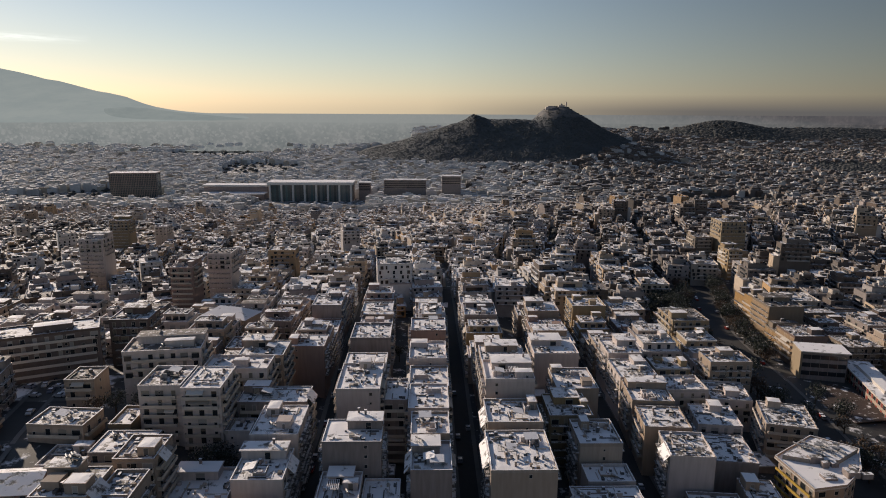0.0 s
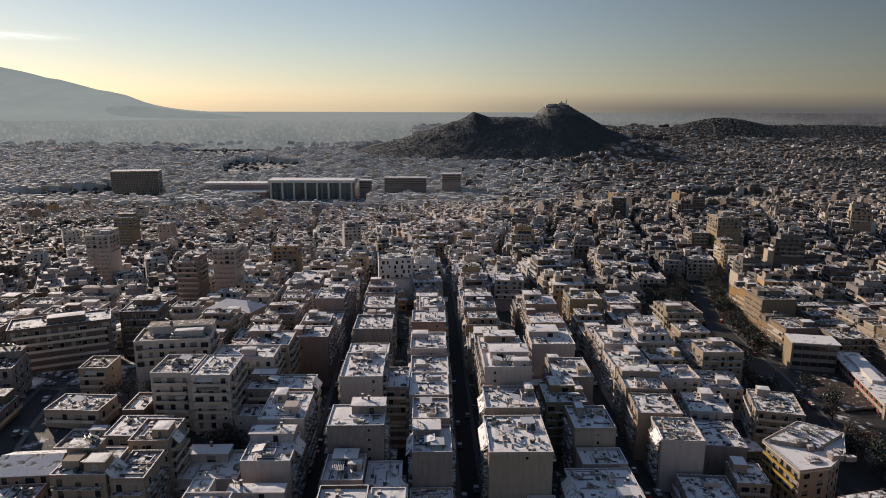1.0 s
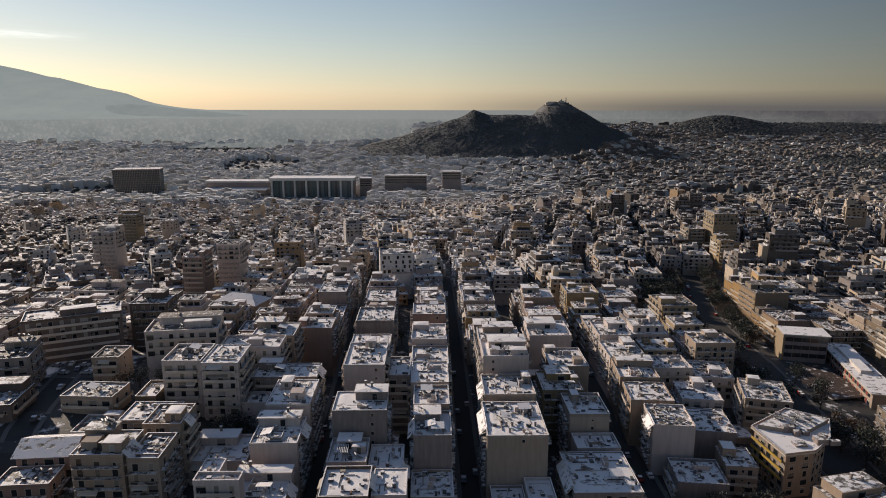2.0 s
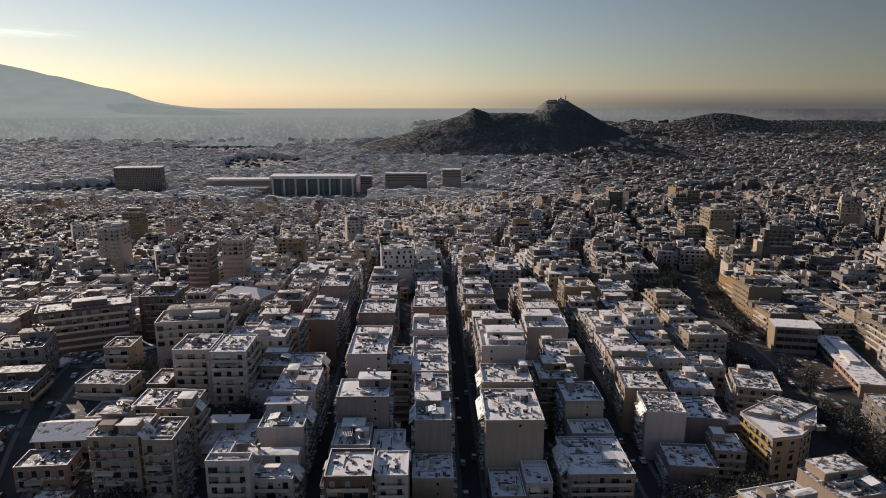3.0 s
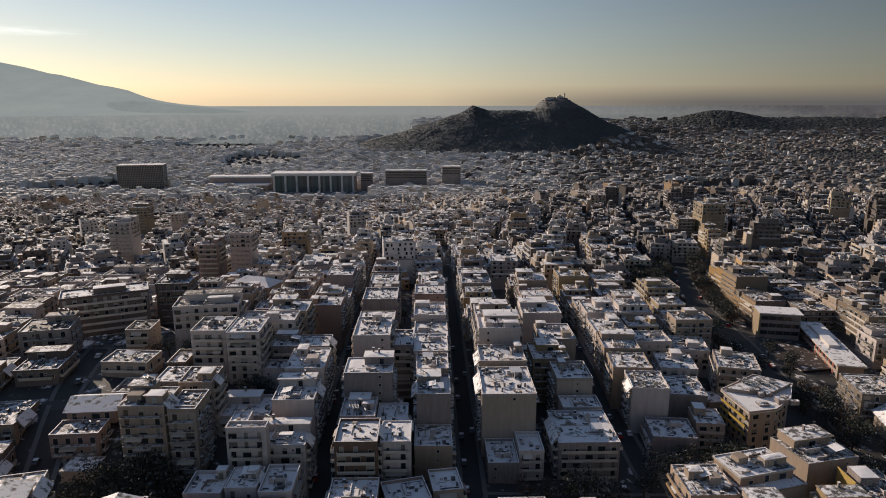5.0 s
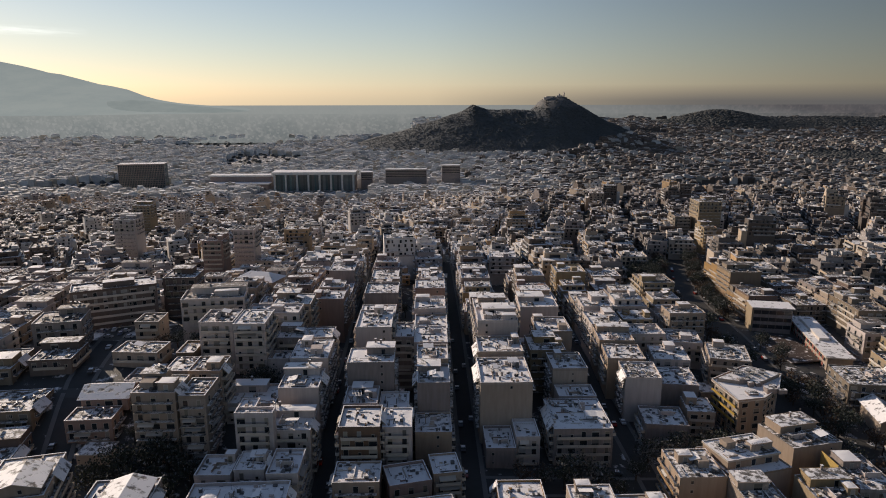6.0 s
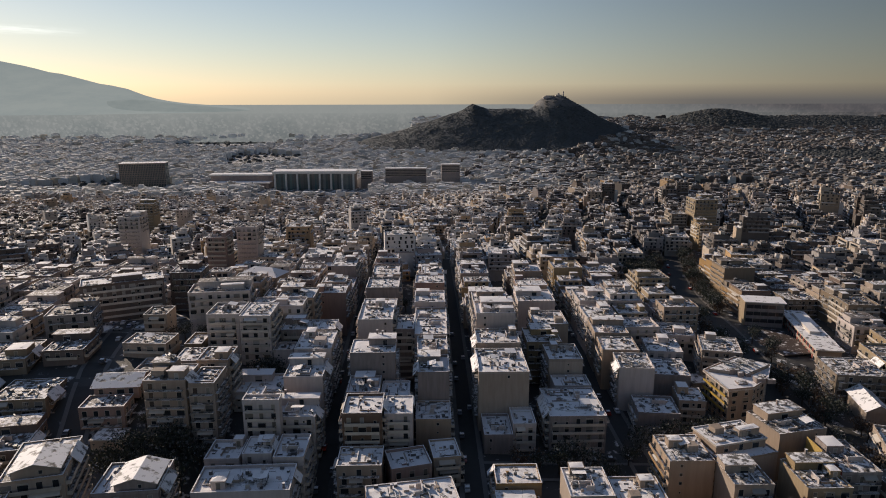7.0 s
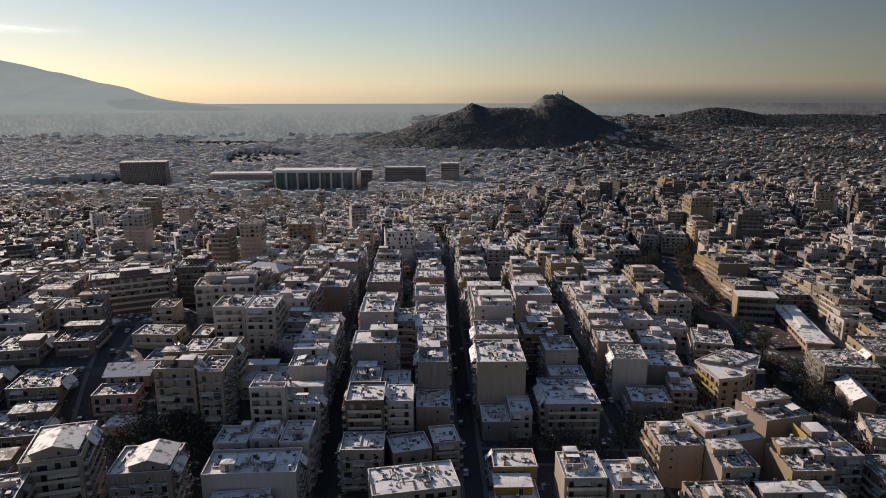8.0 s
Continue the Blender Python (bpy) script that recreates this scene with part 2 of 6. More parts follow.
def joined(name, pieces):
    """One mesh out of many small fittings: pieces are (mesh, place, turn)."""
    g, mats = Geo(), []
    for me, loc, rz in pieces:
        m = Matrix.Translation(loc) @ Matrix.Rotation(rz, 4, "Z") @ Matrix.Scale(1 / PLAN, 4)
        o = len(g.v)
        g.v += [tuple(m @ v.co) for v in me.vertices]
        slot = []
        for mt in me.materials:
            if mt not in mats:
                mats.append(mt)
            slot.append(mats.index(mt))
        for f in me.polygons:
            g.f.append(tuple(o + i for i in f.vertices))
            g.m.append(slot[f.material_index])
    return g.mesh(name, *mats)


# ---- ground ----
def smooth(a, b, v):
    t = np.clip((v - a) / (b - a), 0, 1)
    return t * t * (3 - 2 * t)


HILL_X = (-281, -219, -165, -103, -56, -10, 61, 99, 138, 177, 247, 318, 334, 348, 380, 415, 445, 477, 525, 591, 680, 780)
HILL_Z = (0, 15, 31, 47, 60, 75, 99, 109, 129, 116, 119, 115, 127, 146, 158, 155, 138, 119, 91, 61, 26, 0)


BROAD_X = np.arange(-400, 900, 20.0)
BROAD_Z = np.array([np.average(np.interp(BROAD_X, HILL_X, HILL_Z), weights=np.exp(-((BROAD_X - v) / 95) ** 2)) for v in BROAD_X])


def hill(x, y):
    """Height of the wooded limestone hill over the plain."""
    ridge = 2000 + 0.05 * (x - 200)
    foot = smooth(10, 150, ridge - y)
    h = np.interp(x, HILL_X, HILL_Z) * (1 - foot) + np.interp(x, BROAD_X, BROAD_Z) * foot
    return h * np.where(y < ridge, np.exp(-((y - ridge) / 215) ** 2), np.exp(-((y - ridge) / 300) ** 2))


def far_hill(x, y):
    return 58 * np.exp(-((x - 1330) / 190) ** 2 - ((y - 3050) / np.where(y < 3050, 330, 220)) ** 2) + 30 * np.exp(-((x - 1880) / 420) ** 2 - ((y - 3100) / np.where(y < 3100, 360, 220)) ** 2)


def plain(x, y):
    x, y = np.asarray(x, float), np.asarray(y, float)
    step = smooth(70, 120, y)    # the western slope is low at its southern end
    side = np.where(x < 0, -0.25 * np.maximum(x, -66) * (0.45 + 0.55 * step), -0.06 * np.minimum(x, 160)) * np.where(x < 0, 1 - smooth(110, 300, y), 1 - smooth(160, 520, y))
    z = np.interp(y, (-400, 200, 300, 450, 700, 1000, 1300, 1800, 2600, 4900), (14.5, 14.5, 7, -11, -39.5, -72.5, -84, -70, -50, 8))
    east = 24 * np.exp(-((x - 320) / 260) ** 2 - ((y - 640) / 300) ** 2)
    return z + side + east - 5 * (1 - step) * smooth(5, -15, x)


def ground(x, y):
    return plain(x, y) + hill(x, y) + far_hill(x, y)


def gz(x, y):
    return float(ground(x, y))


def sheet(name, xs, ys, height, *mats, pick=None):
    gx, gy = np.meshgrid(xs, ys)
    gzv = height(gx, gy)
    v = np.stack([gx, gy, gzv], -1).reshape(-1, 3)
    nx, ny = len(xs), len(ys)
    i = (np.arange(ny - 1)[:, None] * nx + np.arange(nx - 1)).reshape(-1)
    f = np.stack([i, i + 1, i + nx + 1, i + nx], -1)
    me = bpy.data.meshes.new(name)
    me.from_pydata(v.tolist(), [], f.tolist())
    for m in mats:
        me.materials.append(m)
    me.polygons.foreach_set("use_smooth", [True] * len(f))
    if pick is not None:
        me.polygons.foreach_set("material_index", pick(*(v[f].mean(1).T)).astype(int))
    me.update()
    return new(name, me)


xs = np.concatenate([np.arange(-4900, -400, 100), np.arange(-400, 900, 20), np.arange(900, 4901, 100)])
ys = np.concatenate([np.arange(-400, 600, 10), np.arange(600, 2700, 40), np.arange(2700, 4901, 100)])
# Snowier far western ground lifts the gaps between blocks in place of haze.
tagged(sheet("ground", xs, ys, plain, SNOW_GROUND, SNOW_FIELD, pick=lambda x, y, z: (y > 900) & (x < 0.25 * y)), "city ground of dark streets with slushy snow", "ground", kind="structure")

# ---- buildings: shared pieces ----
rng = random.Random(7)
CACHE = {}


def balcony_mesh(length, style):
    """Slab with a solid front or a barred rail; the wall is at y = 0 and the balcony hangs out to -y."""
    key = ("balcony", length, style)
    if key not in CACHE:
        g, h, dp = Geo(), length / 2, 1.25
        g.box(-h, h, -dp, 0, -0.16, 0, 0, 2)
        if style == 0:
            g.box(-h, h, -dp, -dp + 0.1, 0, 0.9, 0).box(-h, -h + 0.1, -dp + 0.1, 0, 0, 0.9, 0).box(h - 0.1, h, -dp + 0.1, 0, 0, 0.9, 0)
        else:
            g.box(-h, h, -dp, -dp + 0.06, 0.9, 0.96, 1).box(-h, -h + 0.06, -dp, 0, 0.9, 0.96, 1).box(h - 0.06, h, -dp, 0, 0.9, 0.96, 1)
            n = max(4, int(length / 0.3))
            for i in range(n + 1):
                x = -h + 0.02 + (length - 0.04) * i / n
                g.box(x - 0.02, x + 0.02, -dp + 0.01, -dp + 0.05, 0, 0.9, 1)
        CACHE[key] = g.mesh("balcony", SLAB, RAIL, SNOW_THIN)
    return CACHE[key]


def pane_sheet(g, x0, x1, z0, z1, shut, t=0.09):
    """A framed opening as one closed piece: frame, reveal, pane and the part that a shutter covers."""
    o, f = len(g.v), 0.08
    zs = z1 - f - shut * (z1 - z0 - 2 * f)
    g.v += [(x, y, z) for y in (0.02, -t) for x, z in ((x0, z0), (x1, z0), (x1, z1), (x0, z1))]
    g.v += [(x, y, z) for y in (-t, -0.02) for x, z in ((x0 + f, z0 + f), (x1 - f, z0 + f), (x1 - f, z1 - f), (x0 + f, z1 - f))]
    g.v += [(x0 + f, -0.02, zs), (x1 - f, -0.02, zs)]
    for i in range(4):
        j = (i + 1) % 4
        g.f += [(o + i, o + j, o + 4 + j, o + 4 + i), (o + 4 + i, o + 4 + j, o + 8 + j, o + 8 + i)]
        g.m += [1, 1]
        g.f.append((o + 8 + i, o + 8 + j, o + 12 + j, o + 12 + i))
        g.m.append(1)
    g.f += [(o + 12, o + 13, o + 17, o + 16), (o + 16, o + 17, o + 14, o + 15)]
    g.m += [0, 2 if shut > 0.05 else 0]
    return g


def window_mesh(kind):
    """Framed, recessed dark pane and, at times, a half-closed shutter."""
    key = ("window", kind)
    if key not in CACHE:
        w, h, shut = ((1.6, 2.2, 0.03), (1.6, 2.2, 0.45), (2.6, 2.2, 0.2), (1.0, 1.15, 0.03), (0.7, 0.8, 0.03), (2.6, 2.2, 0.7), (1.3, 2.2, 0.85))[kind]
        CACHE[key] = pane_sheet(Geo(), -w / 2, w / 2, 0, h, shut).mesh("window", GLASS, SLAB, SHUTTER)
    return CACHE[key]


def awning_mesh(length):
    key = ("awning", length)
    if key not in CACHE:
        h = length / 2
        g = Geo()
        g.v = [(-h, 0, 2.5), (h, 0, 2.5), (h, -1.3, 1.75), (-h, -1.3, 1.75), (-h, 0, 2.56), (h, 0, 2.56), (h, -1.34, 1.80), (-h, -1.34, 1.80), (h, -1.32, 1.5), (-h, -1.32, 1.5), (h, -1.34, 1.5), (-h, -1.34, 1.5)]
        g.f = [(0, 3, 2, 1), (4, 5, 6, 7), (0, 4, 7, 3), (1, 2, 6, 5), (3, 9, 8, 2), (7, 6, 10, 11)]
        g.m = [0] * 6
        CACHE[key] = g.mesh("awning", AWNING)
    return CACHE[key]


def heater_mesh():
    """Solar water heater: tilted collector under a lying tank on a light frame."""
    if "heater" not in CACHE:
        g = Geo()
        g.v = [(-0.95, -1.0, 0.25), (0.95, -1.0, 0.25), (0.95, 0.6, 1.3), (-0.95, 0.6, 1.3), (-0.95, -1.05, 0.33), (0.95, -1.05, 0.33), (0.95, 0.55, 1.38), (-0.95, 0.55, 1.38)]
        g.f = [(0, 3, 2, 1), (4, 5, 6, 7), (0, 1, 5, 4), (1, 2, 6, 5), (2, 3, 7, 6), (3, 0, 4, 7)]
        g.m = [1, 2, 1, 1, 1, 1]
        g.tube((-0.85, 0.75, 1.5), (0.85, 0.75, 1.5), 0.27, 8, 0)
        for x in (-0.8, 0.8):
            g.box(x - 0.03, x + 0.03, 0.7, 0.78, 0, 1.3, 1).box(x - 0.03, x + 0.03, -1.0, -0.94, 0, 0.3, 1)
        CACHE["heater"] = g.mesh("water_heater", METAL, RAIL, SNOW_THIN)
    return CACHE["heater"]


def chimney_mesh():
    if "chimney" not in CACHE:
        CACHE["chimney"] = Geo().box(-0.3, 0.3, -0.3, 0.3, 0, 1.5, 0).box(-0.4, 0.4, -0.4, 0.4, 1.6, 1.7, 0, 1).box(-0.25, -0.15, -0.25, -0.15, 1.5, 1.6, 0).box(0.15, 0.25, 0.15, 0.25, 1.5, 1.6, 0).mesh("chimney", WALLS["grey"], SNOW)
    return CACHE["chimney"]


def aerial_mesh():
    if "aerial" not in CACHE:
        g = Geo().tube((0, 0, 0), (0, 0, 3.2), 0.035, 5).tube((-0.6, 0, 3.0), (0.6, 0, 3.0), 0.025, 4)
        for i in range(5):
            g.tube((-0.5 + 0.25 * i, -0.35, 3.0), (-0.5 + 0.25 * i, 0.35, 3.0), 0.018, 4)
        CACHE["aerial"] = g.mesh("aerial", RAIL)
    return CACHE["aerial"]


def ac_mesh():
    if "ac" not in CACHE:
        CACHE["ac"] = Geo().box(-0.45, 0.45, -0.2, 0.2, 0.12, 0.8, 0, 1).box(-0.4, -0.3, -0.2, 0.2, 0, 0.12, 0).box(0.3, 0.4, -0.2, 0.2, 0, 0.12, 0).tube((0, -0.21, 0.45), (0, -0.2, 0.45), 0.25, 8, 2).mesh("air_conditioner", SLAB, SNOW, RAIL)
    return CACHE["ac"]


def low_wall_mesh():
    if "low_wall" not in CACHE:
        CACHE["low_wall"] = Geo().prism([(-2.2, -1.5), (2.2, -1.5), (2.2, -1.3), (-2.0, -1.3), (-2.0, 1.8), (-2.2, 1.8)], 0, 1.0, 0, 1).mesh("low_wall", WALLS["cream"], SNOW)
    return CACHE["low_wall"]


def screen_mesh():
    if "screen" not in CACHE:
        CACHE["screen"] = Geo().box(-2.8, 2.4, -0.1, 0.1, 0, 1.9, 0, 1).box(-2.8, -2.6, 0.1, 2.2, 0, 1.6, 0, 1).box(0.6, 0.8, 0.1, 1.5, 0, 1.9, 0, 1).mesh("low_wall", WALLS["white"], SNOW)
    return CACHE["screen"]


def pergola_mesh():
    """Open beam frame over a roof terrace, snow lying on the beams."""
    if "pergola" not in CACHE:
        g = Geo()
        for x in (-2.2, 2.2):
            for y in (-1.4, 1.4):
                g.box(x - 0.06, x + 0.06, y - 0.06, y + 0.06, 0, 2.2)
        # one lattice of two bearers and seven beams
        xe = [-2.5, -2.27, -2.13, 2.13, 2.27, 2.5]
        ye = [v for i in range(7) for v in (-1.62 + 0.5 * i, -1.44 + 0.5 * i)]
        o, nx = len(g.v), len(xe)
        for z in (2.2, 2.36):
            g.v += [(x, y, z) for y in ye for x in xe]
        lv = nx * len(ye)
        solid = {(i, j) for i in range(nx - 1) for j in range(len(ye) - 1) if j % 2 == 0 or i in (1, 3)}
        for i, j in solid:
            a, b, c, d = o + j * nx + i, o + j * nx + i + 1, o + (j + 1) * nx + i + 1, o + (j + 1) * nx + i
            g.f += [(a + lv, b + lv, c + lv, d + lv), (d, c, b, a)]
            g.m += [1, 0]
            for (di, dj), (p, q) in (((0, -1), (a, b)), ((1, 0), (b, c)), ((0, 1), (c, d)), ((-1, 0), (d, a))):
                if (i + di, j + dj) not in solid:
                    g.f.append((p, q, q + lv, p + lv))
                    g.m.append(0)
        CACHE["pergola"] = g.mesh("pergola", BARK, SNOW)
    return CACHE["pergola"]


def dish_mesh():
    if "dish" not in CACHE:
        g = Geo().tube((0, 0, 0), (0, 0, 0.9), 0.04, 5)
        g.tube((0, -0.1, 0.95), (0, -0.02, 1.0), 0.48, 12, 1, 0.12)
        CACHE["dish"] = g.mesh("satellite_dish", RAIL, WALLS["grey"])
    return CACHE["dish"]


def tank_mesh():
    if "tank" not in CACHE:
        CACHE["tank"] = Geo().tube((0, 0, 0.15), (0, 0, 1.3), 0.55, 12).tube((0, 0, 1.3), (0, 0, 1.5), 0.5, 12, 1, 0.15).box(-0.5, 0.5, -0.08, 0.08, 0, 0.15).mesh("water_tank", RAIL, SNOW)
    return CACHE["tank"]


def lean_to_mesh():
    """Open roof shelter with a sloping sheet over four posts."""
    if "lean" not in CACHE:
        g = Geo()
        for x in (-1.7, 1.7):
            g.box(x - 0.05, x + 0.05, -1.3, -1.2, 0, 1.9, 1).box(x - 0.05, x + 0.05, 1.2, 1.3, 0, 2.5, 1)
        o = len(g.v)
        g.v += [(-2, -1.6, 1.85), (2, -1.6, 1.85), (2, 1.6, 2.55), (-2, 1.6, 2.55), (-2, -1.6, 1.97), (2, -1.6, 1.97), (2, 1.6, 2.67), (-2, 1.6, 2.67)]
        g.f += [(o, o + 3, o + 2, o + 1), (o + 4, o + 5, o + 6, o + 7), (o, o + 1, o + 5, o + 4), (o + 1, o + 2, o + 6, o + 5), (o + 2, o + 3, o + 7, o + 6), (o + 3, o, o + 4, o + 7)]
        g.m += [1, 0, 1, 1, 1, 1]
        CACHE["lean"] = g.mesh("roof_shelter", SNOW, RAIL)
    return CACHE["lean"]


def snow_mesh(w, d, rr, deep=0.12):
    """Uneven snow over a flat roof of that size, thinning to its edges."""
    n, m = max(3, int(w / 1.6)), max(3, int(d / 1.6))
    sx, sy = rr.uniform(0, 99), rr.uniform(0, 99)
    v, f = [], []
    for j in range(m + 1):
        for i in range(n + 1):
            x, y = -w / 2 + w * i / n, -d / 2 + d * j / m
            e = 0 if i in (0, n) or j in (0, m) else 1
            v.append((x, y, 0.012 + e * deep * (0.7 + 0.8 * noise.noise((x * 0.35 + sx, y * 0.35 + sy, 0)))))
    for j in range(m):
        for i in range(n):
            a = j * (n + 1) + i
            f.append((a, a + 1, a + n + 2, a + n + 1))
    g = Geo()
    g.v, g.f, g.m = v, f, [0] * len(f)
    return g


def parapet(g, w, d, z0, z1, t=0.22, mat=0, top=1):
    g.box(-w / 2, w / 2, -d / 2, -d / 2 + t, z0, z1, mat, top).box(-w / 2, w / 2, d / 2 - t, d / 2, z0, z1, mat, top)
    return g.box(-w / 2, -w / 2 + t, -d / 2 + t, d / 2 - t, z0, z1, mat, top).box(w / 2 - t, w / 2, -d / 2 + t, d / 2 - t, z0, z1, mat, top)


FACES = {"S": (0, 0), "E": (math.pi / 2, 1), "N": (math.pi, 0), "W": (-math.pi / 2, 1)}
TAKEN = []
STOREY = 3.0 / PLAN
WORDS = {"cream": "cream-plastered", "white": "white-painted", "grey": "weathered grey", "ochre": "ochre-plastered", "orange": "orange-fronted", "pink": "dusty pink", "brown": "brown brick", "yellow": "yellow-fronted", "red": "red-walled", "tan": "tan-plastered", "umber": "umber-rendered"}
# Darker wall copies that put lens fall-off into the colours.
EDGE_DARK = {"cream": "tan", "white": "cream", "grey": "umber", "pink": "tan"}


def house(x0, x1, y0, y1, top, wall="cream", faces="EW", rz=0.0, pent=0.5, setback=0, blank="S", cover=None, clutter=4, near=True, wall2=None, rail=None, say=""):
    """A flat-roofed block of flats: walls, parapet, snow, balconies and windows storey by storey, roof rooms and roof clutter."""
    rr = random.Random(int(x0 * 131 + y0 * 977 + top * 13))
    cx, cy, w, d = (x0 + x1) / 2, (y0 + y1) / 2, x1 - x0, y1 - y0
    near = near and y0 < 138
    # blocks towards either edge of view take the darkened copy
    if (cx > 98 or (cx < -80 and cy < 130)) and wall in EDGE_DARK and rr.random() < 0.8:
        wall = EDGE_DARK[wall]
    base = min(gz(x, y) for x in (x0, x1) for y in (y0, y1)) - 0.5
    TAKEN.append((x0 - 0.3, x1 + 0.3, y0 - 0.3, y1 + 0.3))
    n = max(1, round((top - base) / STOREY))
    h = top - base
    kind = say or f"{WORDS[wall]} {('low house', 'two-storey house', 'three-storey block', 'four-storey block', 'five-storey block', 'six-storey block', 'seven-storey block', 'eight-storey block')[min(n, 8) - 1]} of flats, snow on its flat roof"
    thing = tagged(new("apartment_building"), kind, "building", "city blocks")
    thing.empty_display_size = 2
    thing.matrix_basis = pose(cx, cy, base, 0, 0, rz)
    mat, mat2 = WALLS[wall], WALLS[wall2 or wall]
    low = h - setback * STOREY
    # thinner snow to both sides paints in the same edge darkening
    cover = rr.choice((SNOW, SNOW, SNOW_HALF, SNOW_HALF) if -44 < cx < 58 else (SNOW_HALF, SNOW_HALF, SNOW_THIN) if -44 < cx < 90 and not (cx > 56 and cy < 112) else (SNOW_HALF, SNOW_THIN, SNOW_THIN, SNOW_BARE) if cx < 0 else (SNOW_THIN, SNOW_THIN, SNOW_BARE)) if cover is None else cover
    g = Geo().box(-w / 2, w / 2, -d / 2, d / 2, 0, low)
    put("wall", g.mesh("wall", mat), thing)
    put("parapet", parapet(Geo(), w + 0.1, d + 0.1, low - 0.15, low + rr.choice((0.3, 0.5, 0.7))).mesh("parapet", mat, SNOW if cx < 60 else SNOW_THIN), thing)
    put("snow_cover", snow_mesh(w - 0.35, d - 0.35, rr).mesh("snow_cover", cover), thing, (0, 0, low), label="patchy snow on the roof")
    if setback:
        sw, sd = w - rr.uniform(1.5, 3), d - rr.uniform(3, 4.5)
        oy = rr.uniform(0.2, 1.2)
        put("upper_storey", Geo().box(-sw / 2, sw / 2, -sd / 2, sd / 2, 0, h - low).mesh("upper_storey", mat2), thing, (0, oy, low))
        put("parapet", parapet(Geo(), sw + 0.5, sd + 0.5, -0.2, 0.25).mesh("parapet", SLAB, SNOW), thing, (0, oy, h))
        put("snow_cover", snow_mesh(sw - 0.1, sd - 0.1, rr).mesh("snow_cover", cover), thing, (0, oy, h))
        for u in (-0.3, 0.0, 0.3):
            put("window", window_mesh(rr.choice((0, 2, 1))), thing, (u * sw, oy - sd / 2, low + 0.15))
        tw, td, ty = sw, sd, oy
    else:
        tw, td, ty = w, d, 0
    edge = "W" if cx > 0 else "E"
    if near and not setback and edge in faces and rr.random() < 0.45:
        # snow-laden sloping screen over the top balcony
        sl = round(rr.uniform(0.3, 0.75) * d)
        s = -1 if edge == "W" else 1
        g = Geo()
        g.v = [(s * x, y, z) for y in (-sl / 2, sl / 2) for x, z in ((1.35, -1.75), (1.4, -1.6), (-0.25, 0.28), (-0.3, 0.1))]
        g.f, g.m = [(0, 1, 2, 3), (7, 6, 5, 4), (1, 5, 6, 2), (0, 4, 5, 1), (3, 2, 6, 7), (0, 3, 7, 4)], [1, 1, 0, 1, 1, 1]
        put("sloping_screen", g.mesh("sloping_screen", SNOW_HALF, SLAB), thing, (s * w / 2, rr.uniform(-0.5, 0.5) * (d - sl), h + 0.35), label="sloping screen laden with snow")
    loft = 0.0
    if not setback and not say and tw > 7 and td > 8 and rr.random() < 0.45:
        # recessed top floor over the rear of the roof
        lw, loft, lh = tw * rr.uniform(0.55, 0.95), td * rr.uniform(0.28, 0.48), rr.uniform(1.95, 2.15)
        ox, oy = rr.choice((-1, 0, 1)) * (tw - lw) / 2 * 0.95, td / 2 - loft / 2 - 0.25
        upper = put("upper_storey", Geo().box(-lw / 2, lw / 2, -loft / 2, loft / 2, 0, lh).box(-lw / 2 - 0.3, lw / 2 + 0.3, -loft / 2 - 0.5, loft / 2 + 0.1, lh, lh + 0.16).mesh("upper_storey", mat2), thing, (ox, oy, h))
        put("snow_cover", snow_mesh(lw + 0.4, loft + 0.3, rr, 0.16).mesh("snow_cover", cover), upper, (0, -0.2, lh + 0.16))
        put("window", window_mesh(rr.choice((2, 5, 0))), upper, (rr.uniform(-0.25, 0.25) * lw, -loft / 2, 0.1))
        for k in range(rr.randint(1, 3)):
            kind, piece = rr.choice((("water_heater", heater_mesh), ("chimney", chimney_mesh), ("aerial", aerial_mesh)))
            put(kind, piece(), thing, (ox + rr.uniform(-0.4, 0.4) * lw, oy + rr.uniform(-0.2, 0.3) * loft, h + lh + 0.15), 2.2 if kind == "water_heater" else 0.0)
        td -= loft
        ty -= loft / 2
    if min(tw, td) > 5.5 and rr.random() < pent * (0.4 if loft else 1):
        pw, pd, ph = rr.uniform(1.8, max(3.2, 0.45 * tw)), rr.uniform(1.8, max(3.2, 0.42 * td)), rr.uniform(1.6, 2.1)
        px, py = rr.choice((-1, -0.6, 0.2, 0.7, 1)) * (tw / 2 - pw / 2 - 0.4), ty + rr.choice((-0.5, 0.3, 0.8, 1)) * (td / 2 - pd / 2 - 0.4)
        room = put("stair_head", Geo().box(-pw / 2, pw / 2, -pd / 2, pd / 2, 0, ph).box(-pw / 2 - 0.15, pw / 2 + 0.15, -pd / 2 - 0.15, pd / 2 + 0.15, ph, ph + 0.14).mesh("stair_head", mat2), thing, (px, py, h))
        put("snow_cover", snow_mesh(pw, pd, rr, 0.16).mesh("snow_cover", SNOW), room, (0, 0, ph + 0.14))
        if near:
            put("door", window_mesh(6), room, (0, -pd / 2, 0.02))
        if rr.random() < pent - 0.3 and tw > 9:
            p2 = rr.uniform(2, 3)
            put("roof_room", Geo().box(-p2 / 2, p2 / 2, -p2 / 2, p2 / 2, 0, 1.7).mesh("roof_room", mat), thing, (-px * 0.8, ty - (py - ty) * 0.7, h))
    for k in range(int(clutter * 1.5) if near else clutter):
        x, y = rr.uniform(-1, 1) * (tw / 2 - 1.3), ty + rr.uniform(-1, 1) * (td / 2 - 1.5)
